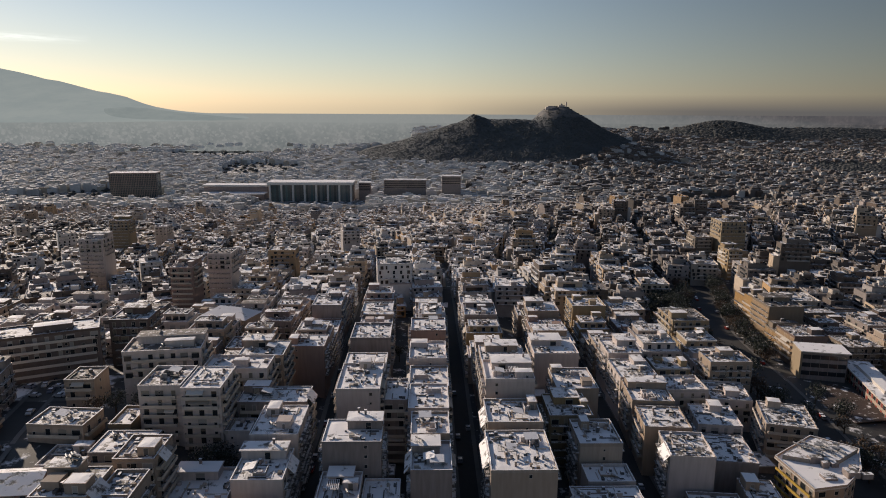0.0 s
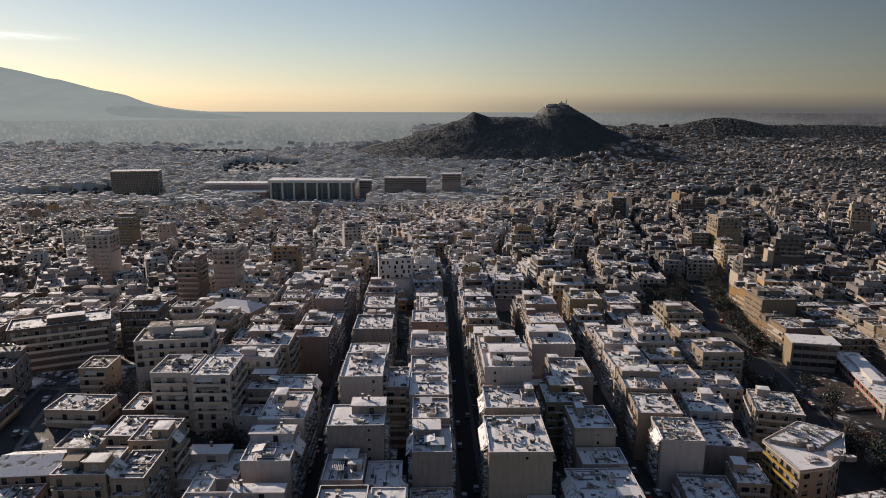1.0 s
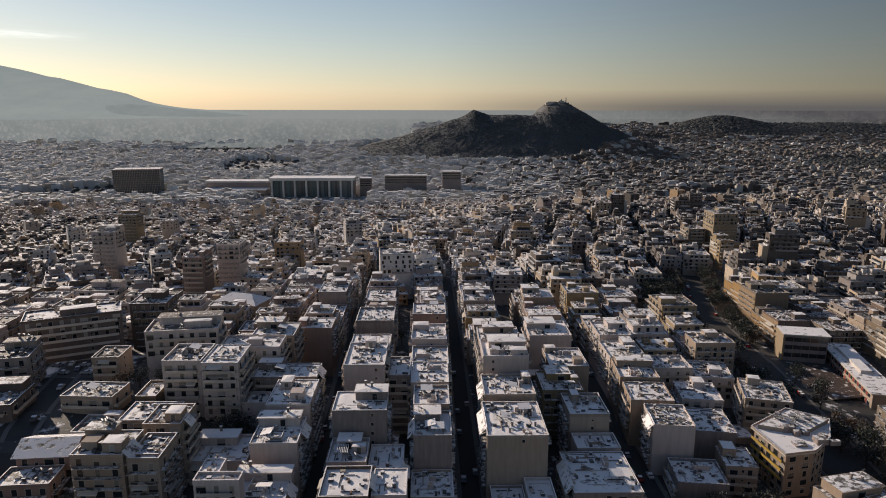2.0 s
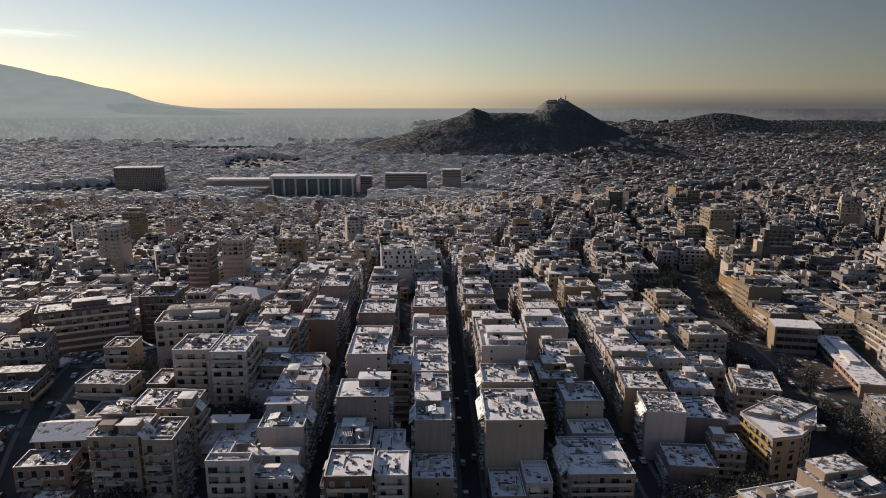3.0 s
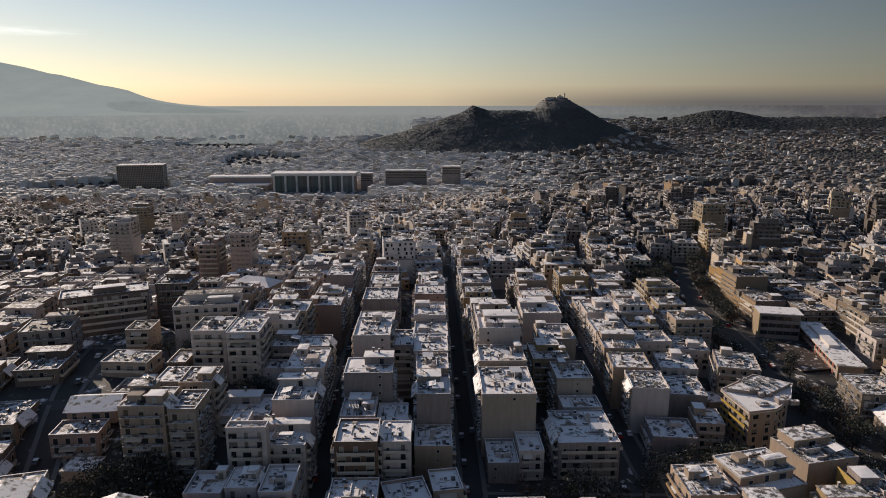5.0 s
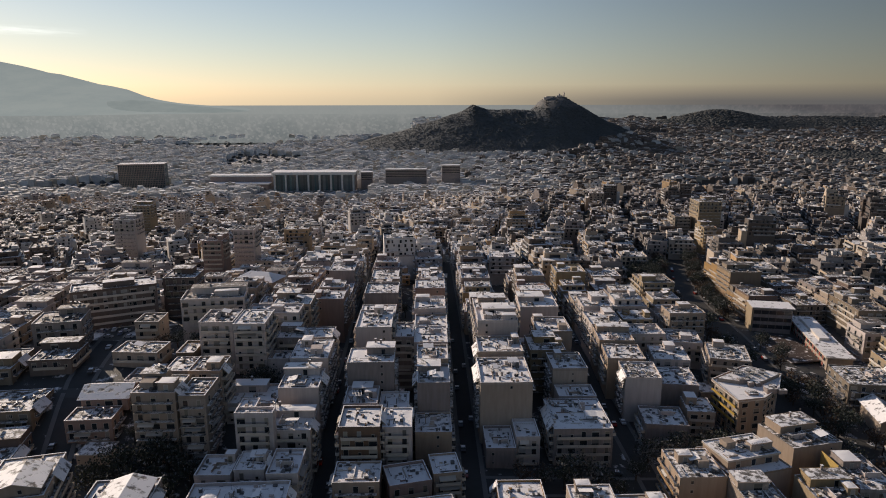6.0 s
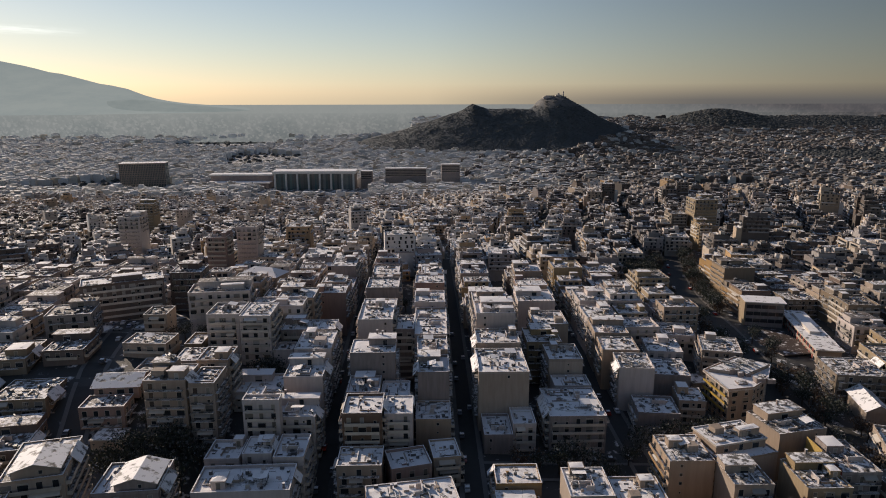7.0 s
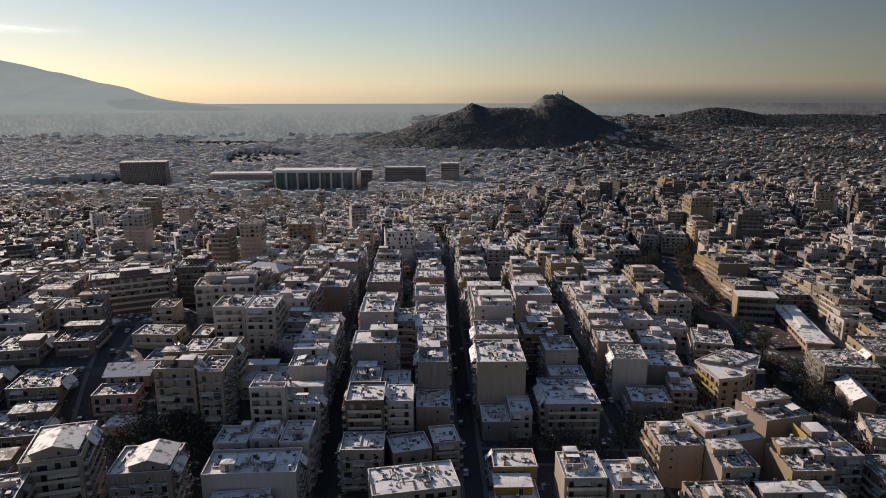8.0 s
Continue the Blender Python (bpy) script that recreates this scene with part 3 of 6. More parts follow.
        kind, piece = rr.choice((("water_heater", heater_mesh), ("water_heater", heater_mesh), ("water_heater", heater_mesh), ("chimney", chimney_mesh), ("chimney", chimney_mesh), ("aerial", aerial_mesh), ("air_conditioner", ac_mesh), ("satellite_dish", dish_mesh), ("water_tank", tank_mesh), ("low_wall", low_wall_mesh), ("roof_shelter", lean_to_mesh), ("low_wall", screen_mesh)) + ((("pergola", pergola_mesh),) if k == 1 else ()))
        if kind in ("low_wall", "roof_shelter", "pergola"):
            if min(tw, td) < 6:
                continue
            x, y = x * 0.6, ty + (y - ty) * 0.6
        turn = 2.2 + rr.uniform(-0.25, 0.25) if kind == "water_heater" else rr.choice((0, math.pi / 2, math.pi, -math.pi / 2)) + rr.uniform(-0.06, 0.06)
        put(kind, piece(), thing, (x, y, h - 0.01), turn)
    g = Geo()
    for k in range(int(tw * td * (0.26 if near else 0.18))):
        # low kerbs, vents, pipes, tubs and stacked things
        long = rr.random() < 0.3
        a, b, c = (rr.uniform(0.8, 2.2), rr.uniform(0.06, 0.14), rr.uniform(0.12, 0.45)) if long else (rr.uniform(0.12, 0.55), rr.uniform(0.12, 0.42), rr.uniform(0.15, 0.8))
        if rr.random() < 0.5:
            a, b = b, a
        x, y = rr.uniform(-1, 1) * max(0.1, tw / 2 - 0.5 - a), ty + rr.uniform(-1, 1) * max(0.1, td / 2 - 0.5 - b)
        m = rr.choice((0, 1, 1, 2))
        g.box(x - a, x + a, y - b, y + b, 0, c, m, 3 if rr.random() < 0.45 else m)
    if g.v:
        tagged(put("roof_clutter", g.mesh("roof_clutter", mat2, RAIL, SLAB, SNOW), thing, (0, 0, h - 0.02), label="low kerbs, vents and tubs half under snow"), kind="stuff")
    style = rr.randrange(2) if rail is None else rail
    far_off = []

    def fix(name, mesh, loc, turn):
        if near:
            put(name, mesh, thing, loc, turn)
        else:
            far_off.append((mesh, loc, turn))

    for face in faces:
        turn, along = FACES[face]
        span, dist = (d, w / 2) if along else (w, d / 2)
        rot = Matrix.Rotation(turn, 3, "Z")
        length = round(span * rr.choice((0.75, 0.9, 0.9)) * 2) / 2
        for k in range(n - setback):
            z = low - (k + 1) * STOREY + 0.05
            hidden = (face == "E" and cx > 22) or (face == "W" and cx < -24)
            if z < 0.3 or (face in "EW" and k > (0 if hidden else 5 if near else 3)):
                continue
            at = rot @ Vector((0, -dist, 0))
            hung = k < n - setback - 1 or z > 1.8
            if hung:
                fix("balcony", balcony_mesh(round(length * PLAN * 2) / 2, style), (at.x, at.y, z), turn)
            seen = face in "SN" or (face == "W" and cx > -12) or (face == "E" and cx < 12)
            if seen and not ((face in "EW" or not near) and k > (3 if near else 2)):
                m = max(2, int(span / (2.5 if face in "SN" else 3.4)))
                for i in range(m):
                    q = rot @ Vector((-span / 2 + span * (i + 0.5) / m, -dist, 0))
                    fix("window", window_mesh(rr.choice((0, 0, 1, 6, 3, 2, 5))), (q.x, q.y, z + 0.06), turn)
            if hung and rr.random() < (0.28 if near else 0.12):
                al = min(length, rr.uniform(2.2, 5))
                q = rot @ Vector((rr.uniform(-1, 1) * (length - al) / 2, -dist, 0))
                fix("awning", awning_mesh(float(round(al * PLAN))), (q.x, q.y, z), turn)
    if far_off:
        tagged(put("facade_relief", joined("facade_relief", far_off), thing, label="balconies, awnings and shuttered openings"), kind="stuff")
    if blank:
        for face in blank:
            turn, along = FACES[face]
            span, dist = (d, w / 2) if along else (w, d / 2)
            rot = Matrix.Rotation(turn, 3, "Z")
            if rr.random() < 0.55:
                u = rr.uniform(-0.3, 0.3) * span
                for k in range(rr.randint(1, max(1, n - 1))):
                    q = rot @ Vector((u, -dist, 0))
                    if low - (k + 1) * STOREY > 0.5:
                        put("window", window_mesh(4 if rr.random() < 0.5 else 3), thing, (q.x, q.y, low - (k + 1) * STOREY + 0.8), turn)
    return thing


def free(x0, x1, y0, y1):
    return all(x1 < a or x0 > b or y1 < c or y0 > d for a, b, c, d in TAKEN)


# ---- the quarter below the camera ----
# between the two narrow streets, west row
house(-16.4, -6.8, 78.5, 86.5, 22.8, "cream", "WS", rail=1, pent=0, clutter=1)
house(-16.3, -7.3, 89.2, 99.5, 29.3, "brown", "WES", pent=0, clutter=1, rail=0, blank="")
house(-17.0, -9.0, 104.0, 113.8, 27.6, "white", "WE", pent=0.5, clutter=2, blank="S")
house(-8.6, -1.5, 102.5, 113.8, 26.2, "white", "E", pent=0, clutter=2)
house(-17.2, -5.4, 114.8, 124.5, 34.0, "grey", "WE", pent=0.4, clutter=2)
house(-17.2, -7.1, 136.0, 151.5, 35.6, "white", "WE", pent=0.4, clutter=5)
house(-6.7, -0.9, 138.5, 151.0, 31.5, "grey", "SE", pent=0, clutter=2, blank="")
house(-18.3, -7.2, 155.0, 169.0, 31.8, "cream", "WE", clutter=3)
house(-18.4, -7.0, 176.0, 189.5, 33.3, "grey", "WE", pent=0.9, setback=0, clutter=3)
# east row
house(-6.9, -0.4, 91.8, 101.0, 28.2, "white", "SW", pent=0, clutter=1, blank="")
house(-5.8, 3.2, 80.5, 88.5, 21.0, "pink", "S", rz=14, pent=0, clutter=1, blank="")
house(3.8, 10.0, 84.0, 92.0, 21.3, "cream", "SE", rz=8, pent=0.6, clutter=1, blank="")
house(0.6, 8.7, 110.0, 121.5, 30.1, "grey", "EW", pent=0, clutter=3, cover=SNOW)
house(0.2, 8.8, 99.5, 109.5, 22.5, "cream", "E", pent=0, clutter=1)
house(0.3, 8.6, 122.6, 133.0, 31.2, "cream", "EW", clutter=6, pent=0.3)
house(-0.6, 8.8, 134.5, 148.0, 31.5, "white", "EW", clutter=6)
house(-0.8, 9.2, 149.5, 163.0, 30.0, "cream", "EW", clutter=5)
house(-1.2, 9.0, 164.5, 178.0, 31.5, "white", "EW", clutter=4)
house(-1.3, 9.3, 186.0, 198.0, 32.2, "pink", "EW", clutter=4)
# beyond the second street
house(16.3, 29.4, 110.2, 126.5, 30.0, "cream", "EW", pent=0, clutter=11, blank="S", cover=SNOW, say="seven-storey block with a blank cream party wall and snowy cluttered roof")
house(17.0, 24.0, 99.0, 109.9, 18.2, "grey", "E", pent=0.4, clutter=3)
house(24.3, 30.0, 101.0, 109.9, 20.0, "white", "S", pent=0, clutter=0, blank="")
house(17.2, 29.6, 129.0, 141.0, 30.5, "cream", "WE", clutter=7)
house(18.0, 29.9, 143.5, 156.0, 34.5, "white", "WE", clutter=8, pent=0.8)
house(18.2, 30.2, 158.0, 171.5, 33.0, "cream", "WE", clutter=7)
house(18.0, 30.0, 173.0, 186.0, 29.0, "grey", "WE", clutter=5)
house(33.4, 47.6, 101.3, 117.4, 22.1, "grey", "SEW", pent=0, clutter=5, blank="", say="low grey office block with balcony bands and snowy roof")
house(37.8, 47.4, 127.8, 139.5, 25.8, "cream", "EW", clutter=7)
house(38.0, 48.0, 119.5, 126.5, 21.5, "white", "E", pent=0, clutter=2)
house(33.5, 44.0, 141.5, 154.0, 26.0, "ochre", "WES", clutter=5)
house(38.0, 49.0, 156.0, 170.0, 26.5, "cream", "EW", clutter=6)
house(36.0, 49.5, 182.0, 196.0, 26.2, "white", "EW", clutter=6)
# beyond the third street
house(58.0, 67.8, 125.0, 136.5, 24.2, "white", "W", rz=-6, clutter=5, pent=0.4)
house(56.5, 67.5, 138.5, 150.0, 24.3, "cream", "WE", rz=-5, clutter=7)
house(57.2, 68.0, 151.5, 164.5, 24.8, "cream", "WE", rz=-4, clutter=6)
house(58.0, 69.0, 167.0, 181.0, 24.8, "white", "WE", clutter=6)
house(60.0, 71.0, 112.5, 123.0, 16.5, "grey", "W", rz=-6, clutter=2)
house(73.0, 80.2, 118.0, 127.0, 17.6, "cream", "S", rz=-8, clutter=1, pent=0.8)
house(70.0, 81.0, 131.0, 144.0, 19.5, "grey", "W", rz=-8, clutter=4)
house(74.0, 85.0, 148.0, 160.0, 20.0, "white", "WS", rz=-8, clutter=4)
house(84.9, 96.0, 165.0, 178.0, 18.8, "white", "WS", rz=-10, clutter=3, pent=0.9)
house(92.0, 104.0, 146.0, 160.0, 20.5, "cream", "WS", rz=-16, clutter=4)
# west of the first street
house(-34.4, -22.9, 92.0, 101.0, 27.6, "white", "ES", clutter=2, pent=0.4)
house(-38.4, -30.2, 88.9, 91.8, 33.0, "white", "S", pent=0, clutter=0, blank="")
house(-38.6, -34.8, 92.0, 97.0, 33.0, "white", "", pent=0, clutter=1)
house(-32.5, -22.9, 104.5, 116.0, 31.8, "white", "E", pent=0.3, clutter=2)
house(-32.3, -22.6, 118.0, 131.4, 34.0, "white", "E", pent=0.9, clutter=3)
house(-45.5, -33.5, 105.0, 116.0, 27.5, "white", "S", pent=0, clutter=1)
house(-61.0, -51.5, 91.2, 100.5, 37.3, "cream", "SE", pent=0.9, clutter=1, rail=1, blank="")
house(-51.0, -45.2, 91.5, 101.0, 36.0, "cream", "SE", pent=0, clutter=2, blank="")
house(-53.0, -45.5, 103.5, 112.5, 36.8, "cream", "SE", pent=0.8, clutter=2)
house(-78.2, -68.0, 94.8, 101.5, 29.0, "pink", "SE", rz=4, pent=0.3, clutter=2, blank="")
TAKEN.append((-79.0, -66.5, 101.5, 111.5))
house(-79.0, -67.0, 121.5, 129.5, 34.4, "cream", "SE", rz=-4, pent=0.8, clutter=2, blank="")
house(-72.0, -63.4, 111.5, 119.5, 31.0, "white", "SE", pent=0.4, clutter=2, blank="")
house(-58.0, -49.0, 127.0, 138.0, 40.4, "white", "SE", pent=0, clutter=3, rail=0, setback=0)
house(-48.6, -40.2, 126.0, 138.0, 40.6, "white", "SE", pent=0, clutter=4, rail=0)
house(-39.3, -23.6, 134.0, 142.5, 33.6, "grey", "SE", pent=0.6, clutter=4, rail=0, cover=SNOW_HALF)
house(-50.0, -34.5, 143.2, 152.0, 37.5, "white", "SE", pent=0.7, clutter=4, rail=0)
house(-40.0, -34.6, 126.6, 132.5, 30.0, "white", "", pent=0, clutter=0, blank="S")
house(-69.5, -51.5, 145.0, 155.0, 41.7, "white", "SE", rz=8, pent=0.4, clutter=3, rail=0)
house(-44.5, -33.0, 154.0, 165.0, 37.0, "cream", "SE", clutter=3)
house(-109.0, -84.5, 158.5, 168.5, 41.0, "umber", "SE", rz=24, pent=0.9, clutter=4, rail=0, cover=SNOW_HALF)
house(-84.5, -74.0, 171.0, 181.0, 41.0, "umber", "SE", rz=3, pent=0.5, clutter=2)
house(-62.5, -51.5, 113.0, 122.0, 33.0, "grey", "SE", clutter=2)
house(-98.0, -84.5, 80.0, 94.0, 26.0, "grey", "ES", rz=10, clutter=3)
house(-100.0, -87.6, 97.0, 109.0, 30.2, "cream", "ES", rz=5, clutter=3)
house(-98.4, -88.2, 117.0, 128.5, 34.6, "grey", "ES", rz=6, clutter=2, pent=0)
house(-107.0, -94.6, 134.0, 144.5, 38.6, "grey", "ES", rz=12, clutter=2)
house(-113.0, -101.0, 112.0, 126.0, 34.0, "cream", "ES", rz=8, clutter=3)
house(-117.0, -103.0, 92.0, 108.0, 31.0, "cream", "ES", rz=10, clutter=2)
house(-44.2, -37.0, 78.6, 86.6, 24.6, "white", "S", pent=0.9, clutter=2)
house(-36.4, -30.2, 79.4, 86.8, 25.6, "white", "SE", pent=0.4, clutter=2, blank="")
house(-29.6, -23.2, 78.2, 88.0, 25.0, "white", "SE", pent=0, clutter=2)
house(-107.0, -98.0, 64.0, 78.0, 26.0, "grey", "ES", rz=10, clutter=2)
house(-94.0, -83.5, 62.0, 76.0, 24.0, "cream", "ES", rz=12, clutter=2)
# nearest row
def attic(thing, x, y, w, d, top, wall):
    """A gabled top storey with snow on its slopes, on the roof of a block."""
    h = top - thing.matrix_basis.translation.z
    g = Geo()
    g.v = [(-w / 2, -d / 2, 0), (w / 2, -d / 2, 0), (w / 2, -d / 2, 1.4), (0, -d / 2, 2.5), (-w / 2, -d / 2, 1.4), (-w / 2, d / 2, 0), (w / 2, d / 2, 0), (w / 2, d / 2, 1.4), (0, d / 2, 2.5), (-w / 2, d / 2, 1.4)]
    g.f, g.m = [(0, 1, 2, 3, 4), (9, 8, 7, 6, 5), (1, 6, 7, 2), (5, 0, 4, 9)], [0] * 4
    upper = put("upper_storey", g.mesh("upper_storey", WALLS[wall]), thing, (x, y, h), label="gabled top storey")
    for s in (-1, 1):
        r = Geo()
        a, b, lo, hi = s * (w / 2 + 0.5), 0.0, 1.25, 2.55
        r.v = [(a, -d / 2 - 0.4, lo), (b, -d / 2 - 0.4, hi), (b, d / 2 + 0.4, hi), (a, d / 2 + 0.4, lo), (a, -d / 2 - 0.4, lo + 0.16), (b, -d / 2 - 0.4, hi + 0.16), (b, d / 2 + 0.4, hi + 0.16), (a, d / 2 + 0.4, lo + 0.16)]
        r.f, r.m = [(0, 3, 2, 1), (4, 5, 6, 7), (0, 1, 5, 4), (1, 2, 6, 5), (2, 3, 7, 6), (3, 0, 4, 7)], [1, 0, 1, 1, 1, 1]
        put("roof_slope", r.mesh("roof_slope", SNOW_HALF, SLAB), upper, label="snow-covered roof slope")
    put("window", window_mesh(3), upper, (0.9, -d / 2, 0.5))


house(-43.0, -24.0, 66.5, 76.0, 24.6, "white", "E", rz=2, clutter=7, pent=0.9)
house(-40.0, -28.5, 57.5, 66.0, 21.5, "white", "E", rz=6, clutter=3, pent=0)
made = house(-58.6, -46.8, 60.0, 70.5, 29.2, "grey", "ES", rz=5, clutter=2, pent=0.0, setback=0, say="grey block of flats with a gabled, snow-covered attic")
attic(made, 1.6, -0.6, 7.4, 7.6, 29.2, "grey")
made = house(-74.0, -63.5, 57.0, 71.5, 34.0, "cream", "ES", rz=14, clutter=3, pent=0.0, say="cream block of flats with a gabled, snow-covered attic")
attic(made, 0.6, -2.6, 7.8, 7.6, 34.0, "cream")
house(-78.5, -69.0, 46.0, 55.5, 32.0, "grey", "ES", rz=14, clutter=2)
house(-9.0, 9.0, 64.0, 74.0, 22.0, "cream", "NS", rz=10, clutter=6, pent=0.5)
house(17.7, 27.4, 77.0, 84.6, 19.0, "orange", "W", clutter=1, pent=0)
house(17.4, 26.8, 66.0, 76.6, 16.0, "orange", "W", clutter=2, pent=0.8)
house(31.2, 40.0, 66.2, 76.6, 23.0, "cream", "S", clutter=6, pent=0.9, rail=0, blank="W")
house(40.6, 50.5, 63.0, 74.2, 22.0, "cream", "SE", clutter=6, pent=0.5)
made = house(56.0, 66.0, 80.5, 92.0, 21.8, "cream", "W", clutter=6, pent=0.9, wall2="cream")
for k in range(4):
    put("coloured_panel", Geo().box(-0.08, 0.0, -5.2, 5.2, 0.0, 0.62).mesh("coloured_panel", WALLS["orange"]), made, (-5.9, 0, 21.8 - made.matrix_basis.translation.z - (k + 1) * STOREY + 0.05), label="orange balcony front")
house(66.4, 81.5, 84.0, 97.0, 22.6, "cream", "WE", rz=14, clutter=8, pent=0.9, setback=1, cover=SNOW_HALF)
house(66.3, 74.5, 71.5, 81.0, 21.2, "cream", "S", clutter=4, pent=0.5)
house(82.0, 91.5, 72.0, 83.5, 20.0, "ochre", "S", clutter=4, pent=0.4, cover=SNOW_THIN)
block = house(92.2, 101.0, 77.0, 91.0, 20.4, "grey", "S", clutter=4, pent=0.3, cover=SNOW_THIN)
top = 20.4 - min(gz(x, y) for x in (92.2, 101.0) for y in (77.0, 91.0)) + 0.5
put("coloured_panel", Geo().box(-0.12, 0.0, -6.9, 0.5, -3.0, 0.9).mesh("coloured_panel", WALLS["red"]), block, (-4.45, 0, top), label="red party wall")
put("coloured_panel", Geo().box(-0.12, 0.0, 0.6, 6.9, -3.0, 1.4).mesh("coloured_panel", WALLS["yellow"]), block, (-4.45, 0, top), label="yellow party wall")
house(84.5, 97.5, 92.5, 104.5, 22.0, "cream", "E", rz=12, clutter=8, cover=SNOW_THIN)
house(57.0, 70.0, 60.0, 69.5, 19.5, "cream", "SW", clutter=5)
house(72.0, 90.0, 58.0, 69.0, 18.0, "grey", "SW", clutter=5, cover=SNOW_HALF)
house(102.0, 114.0, 70.0, 82.0, 18.0, "grey", "SW", clutter=5)

# east of the avenue
house(128.5, 145.0, 135.5, 150.0, 16.5, "tan", "WS", rz=-8, clutter=6)
house(145.5, 158.0, 137.5, 156.0, 18.5, "ochre", "WS", rz=-8, clutter=5)
house(118.5, 130.0, 94.0, 108.0, 14.0, "cream", "WS", rz=-20, clutter=4)
house(131.0, 143.0, 98.0, 112.0, 15.0, "grey", "WS", rz=-14, clutter=4)
house(159.0, 171.0, 177.0, 189.0, 16.5, "white", "WS", rz=-4, clutter=4)
house(166.0, 178.0, 192.0, 206.0, 20.0, "cream", "WS", rz=-6, clutter=4)
house(160.0, 172.0, 158.0, 172.0, 17.5, "ochre", "WS", rz=-8, clutter=4)

# ---- rows along the streets, farther on ----
def street_a(y): return -20.5 - max(0.0, y - 150) * 0.036
def street_l(y): return -79.7 - (y - 95.7) * 0.215
def avenue(y): return float(np.interp(y, (60, 130, 175, 226, 247, 275, 305, 335, 365), (103, 110, 116, 120, 122.5, 128, 138, 147, 153)))


def row(edge, side, y, y_end, depth, faces, gap=0.25, tone=("cream", "white", "cream", "grey", "white", "pink", "grey", "cream", "ochre"), drop=0.0, floors=(4, 5, 5, 6, 6), lot=(9.5, 15), front=""):
    """Houses shoulder to shoulder along a street; edge(y) is the building line, side the way that they go back from it."""
    while y < y_end:
        wide, dp = rng.uniform(*lot), depth + rng.uniform(-1.5, 1.5)
        e = edge(y + wide / 2)
        x0, x1 = (e, e + dp) if side > 0 else (e - dp, e)
        if free(x0, x1, y, y + wide):
            storeys = rng.choice(floors)
            top = gz((x0 + x1) / 2, y) + max(4.4, storeys * 3.05 + rng.uniform(0, 1) - drop - 4.5)
            back = rng.random() < 0.45
            made = house(x0, x1, y, y + wide - gap, top, rng.choice(tone), faces, pent=0.7, setback=1 if back and storeys > 4 else 0, clutter=rng.randint(3, 6), near=False)
            if front:
                tall = top - made.matrix_basis.translation.z
                put("street_front", Geo().box(-0.06, 0.0, -wide / 2 + 0.3, wide / 2 - 0.4, 3.5, tall - 0.3).mesh("street_front", WALLS[front]), made, (x0 - (x0 + x1) / 2, 0, 0), label="orange street front")
            y += wide
        else:
            y += 2.0


house(-81.2, -74.4, 140.5, 148.5, 36.2, "cream", "S", rz=2, pent=0, clutter=1, blank="E")
house(-63.5, -58.8, 124.0, 133.0, 33.0, "tan", "S", pent=0.0, clutter=1)
TAKEN += [(-75.0, -58.5, 121.0, 144.5), (-45.5, -33.0, 116.3, 126.2), (-106.0, -71.0, 143.0, 170.0), (-72.0, -53.0, 203.0, 216.0), (-64.0, -45.5, 75.5, 90.0), (-64.5, -61.5, 90.0, 106.0), (-76.0, -63.0, 95.0, 105.0), (82.0, 106.0, 116.0, 141.0), (126.0, 166.0, 154.0, 217.0), (104.0, 128.0, 84.0, 200.0)]    # reserved: corner block, school, avenue
END = 250
row(lambda y: street_a(y) + 3.2, 1, 190, END, 11, "WE")
row(lambda y: 10.0, -1, 198, END, 10.5, "WE")
row(lambda y: 16.6, 1, 186, END, 12, "WE")
row(lambda y: 52.0, -1, 140, END, 12, "WE")
row(lambda y: 58.8, 1, 181, END, 11.5, "WE")
for back in (40, 55, 70):
    row(lambda y: street_l(y) - back, -1, 118 + 0.5 * (back - 40), END, 13, "ES", floors=(3, 4, 4, 5), lot=(8, 13), tone=("grey", "cream", "tan", "umber", "white"))
row(lambda y: avenue(y) - 15, -1, 160, END, 12, "WES")
row(lambda y: avenue(y) - 33, -1, 165, END, 12, "WES")
row(lambda y: street_a(y) - 3.2, -1, 84, END, 11.5, "E")
row(lambda y: street_l(y) + 3.5, 1, 60, END, 12, "ES", floors=(2, 3, 3, 4, 4, 5), lot=(6.5, 10), tone=("white", "grey", "cream", "white", "white"))
row(lambda y: street_l(y) - 3.5, -1, 60, END, 12, "ES", floors=(2, 3, 3, 4, 4, 5), lot=(6.5, 10), tone=("white", "grey", "cream", "white", "white"))
row(lambda y: -44.0, -1, 80, END, 10.5, "ES", drop=2, floors=(2, 3, 3, 4, 4, 5), lot=(6.5, 10), tone=("white", "grey", "cream", "white", "white"))
row(lambda y: -57.0, -1, 122, END, 10.5, "ES", drop=1, floors=(2, 3, 3, 4, 4, 5), lot=(6.5, 10), tone=("white", "grey", "cream", "white", "white"))
row(lambda y: -71.0, -1, 122, END, 10.5, "ES", drop=1, floors=(2, 3, 3, 4, 4, 5), lot=(6.5, 10), tone=("white", "grey", "cream", "white", "white"))
row(lambda y: street_l(y) - 24, -1, 60, END, 13, "ES", floors=(2, 3, 3, 4, 4, 5), lot=(6.5, 10), tone=("white", "grey", "cream", "white", "white"))
row(lambda y: 134 + 0.154 * (y - 214), 1, 217.5, 284, 13, "W", tone=("tan", "tan", "umber"), front="orange")
row(lambda y: avenue(y) + 36, 1, 216, END, 12, "WS")
row(lambda y: avenue(y) + 50, 1, 150, END, 12, "WS")
row(lambda y: avenue(y) + 66, 1, 140, END, 12, "WS")
row(lambda y: avenue(y) + 24, 1, 60, 110, 12, "WS")
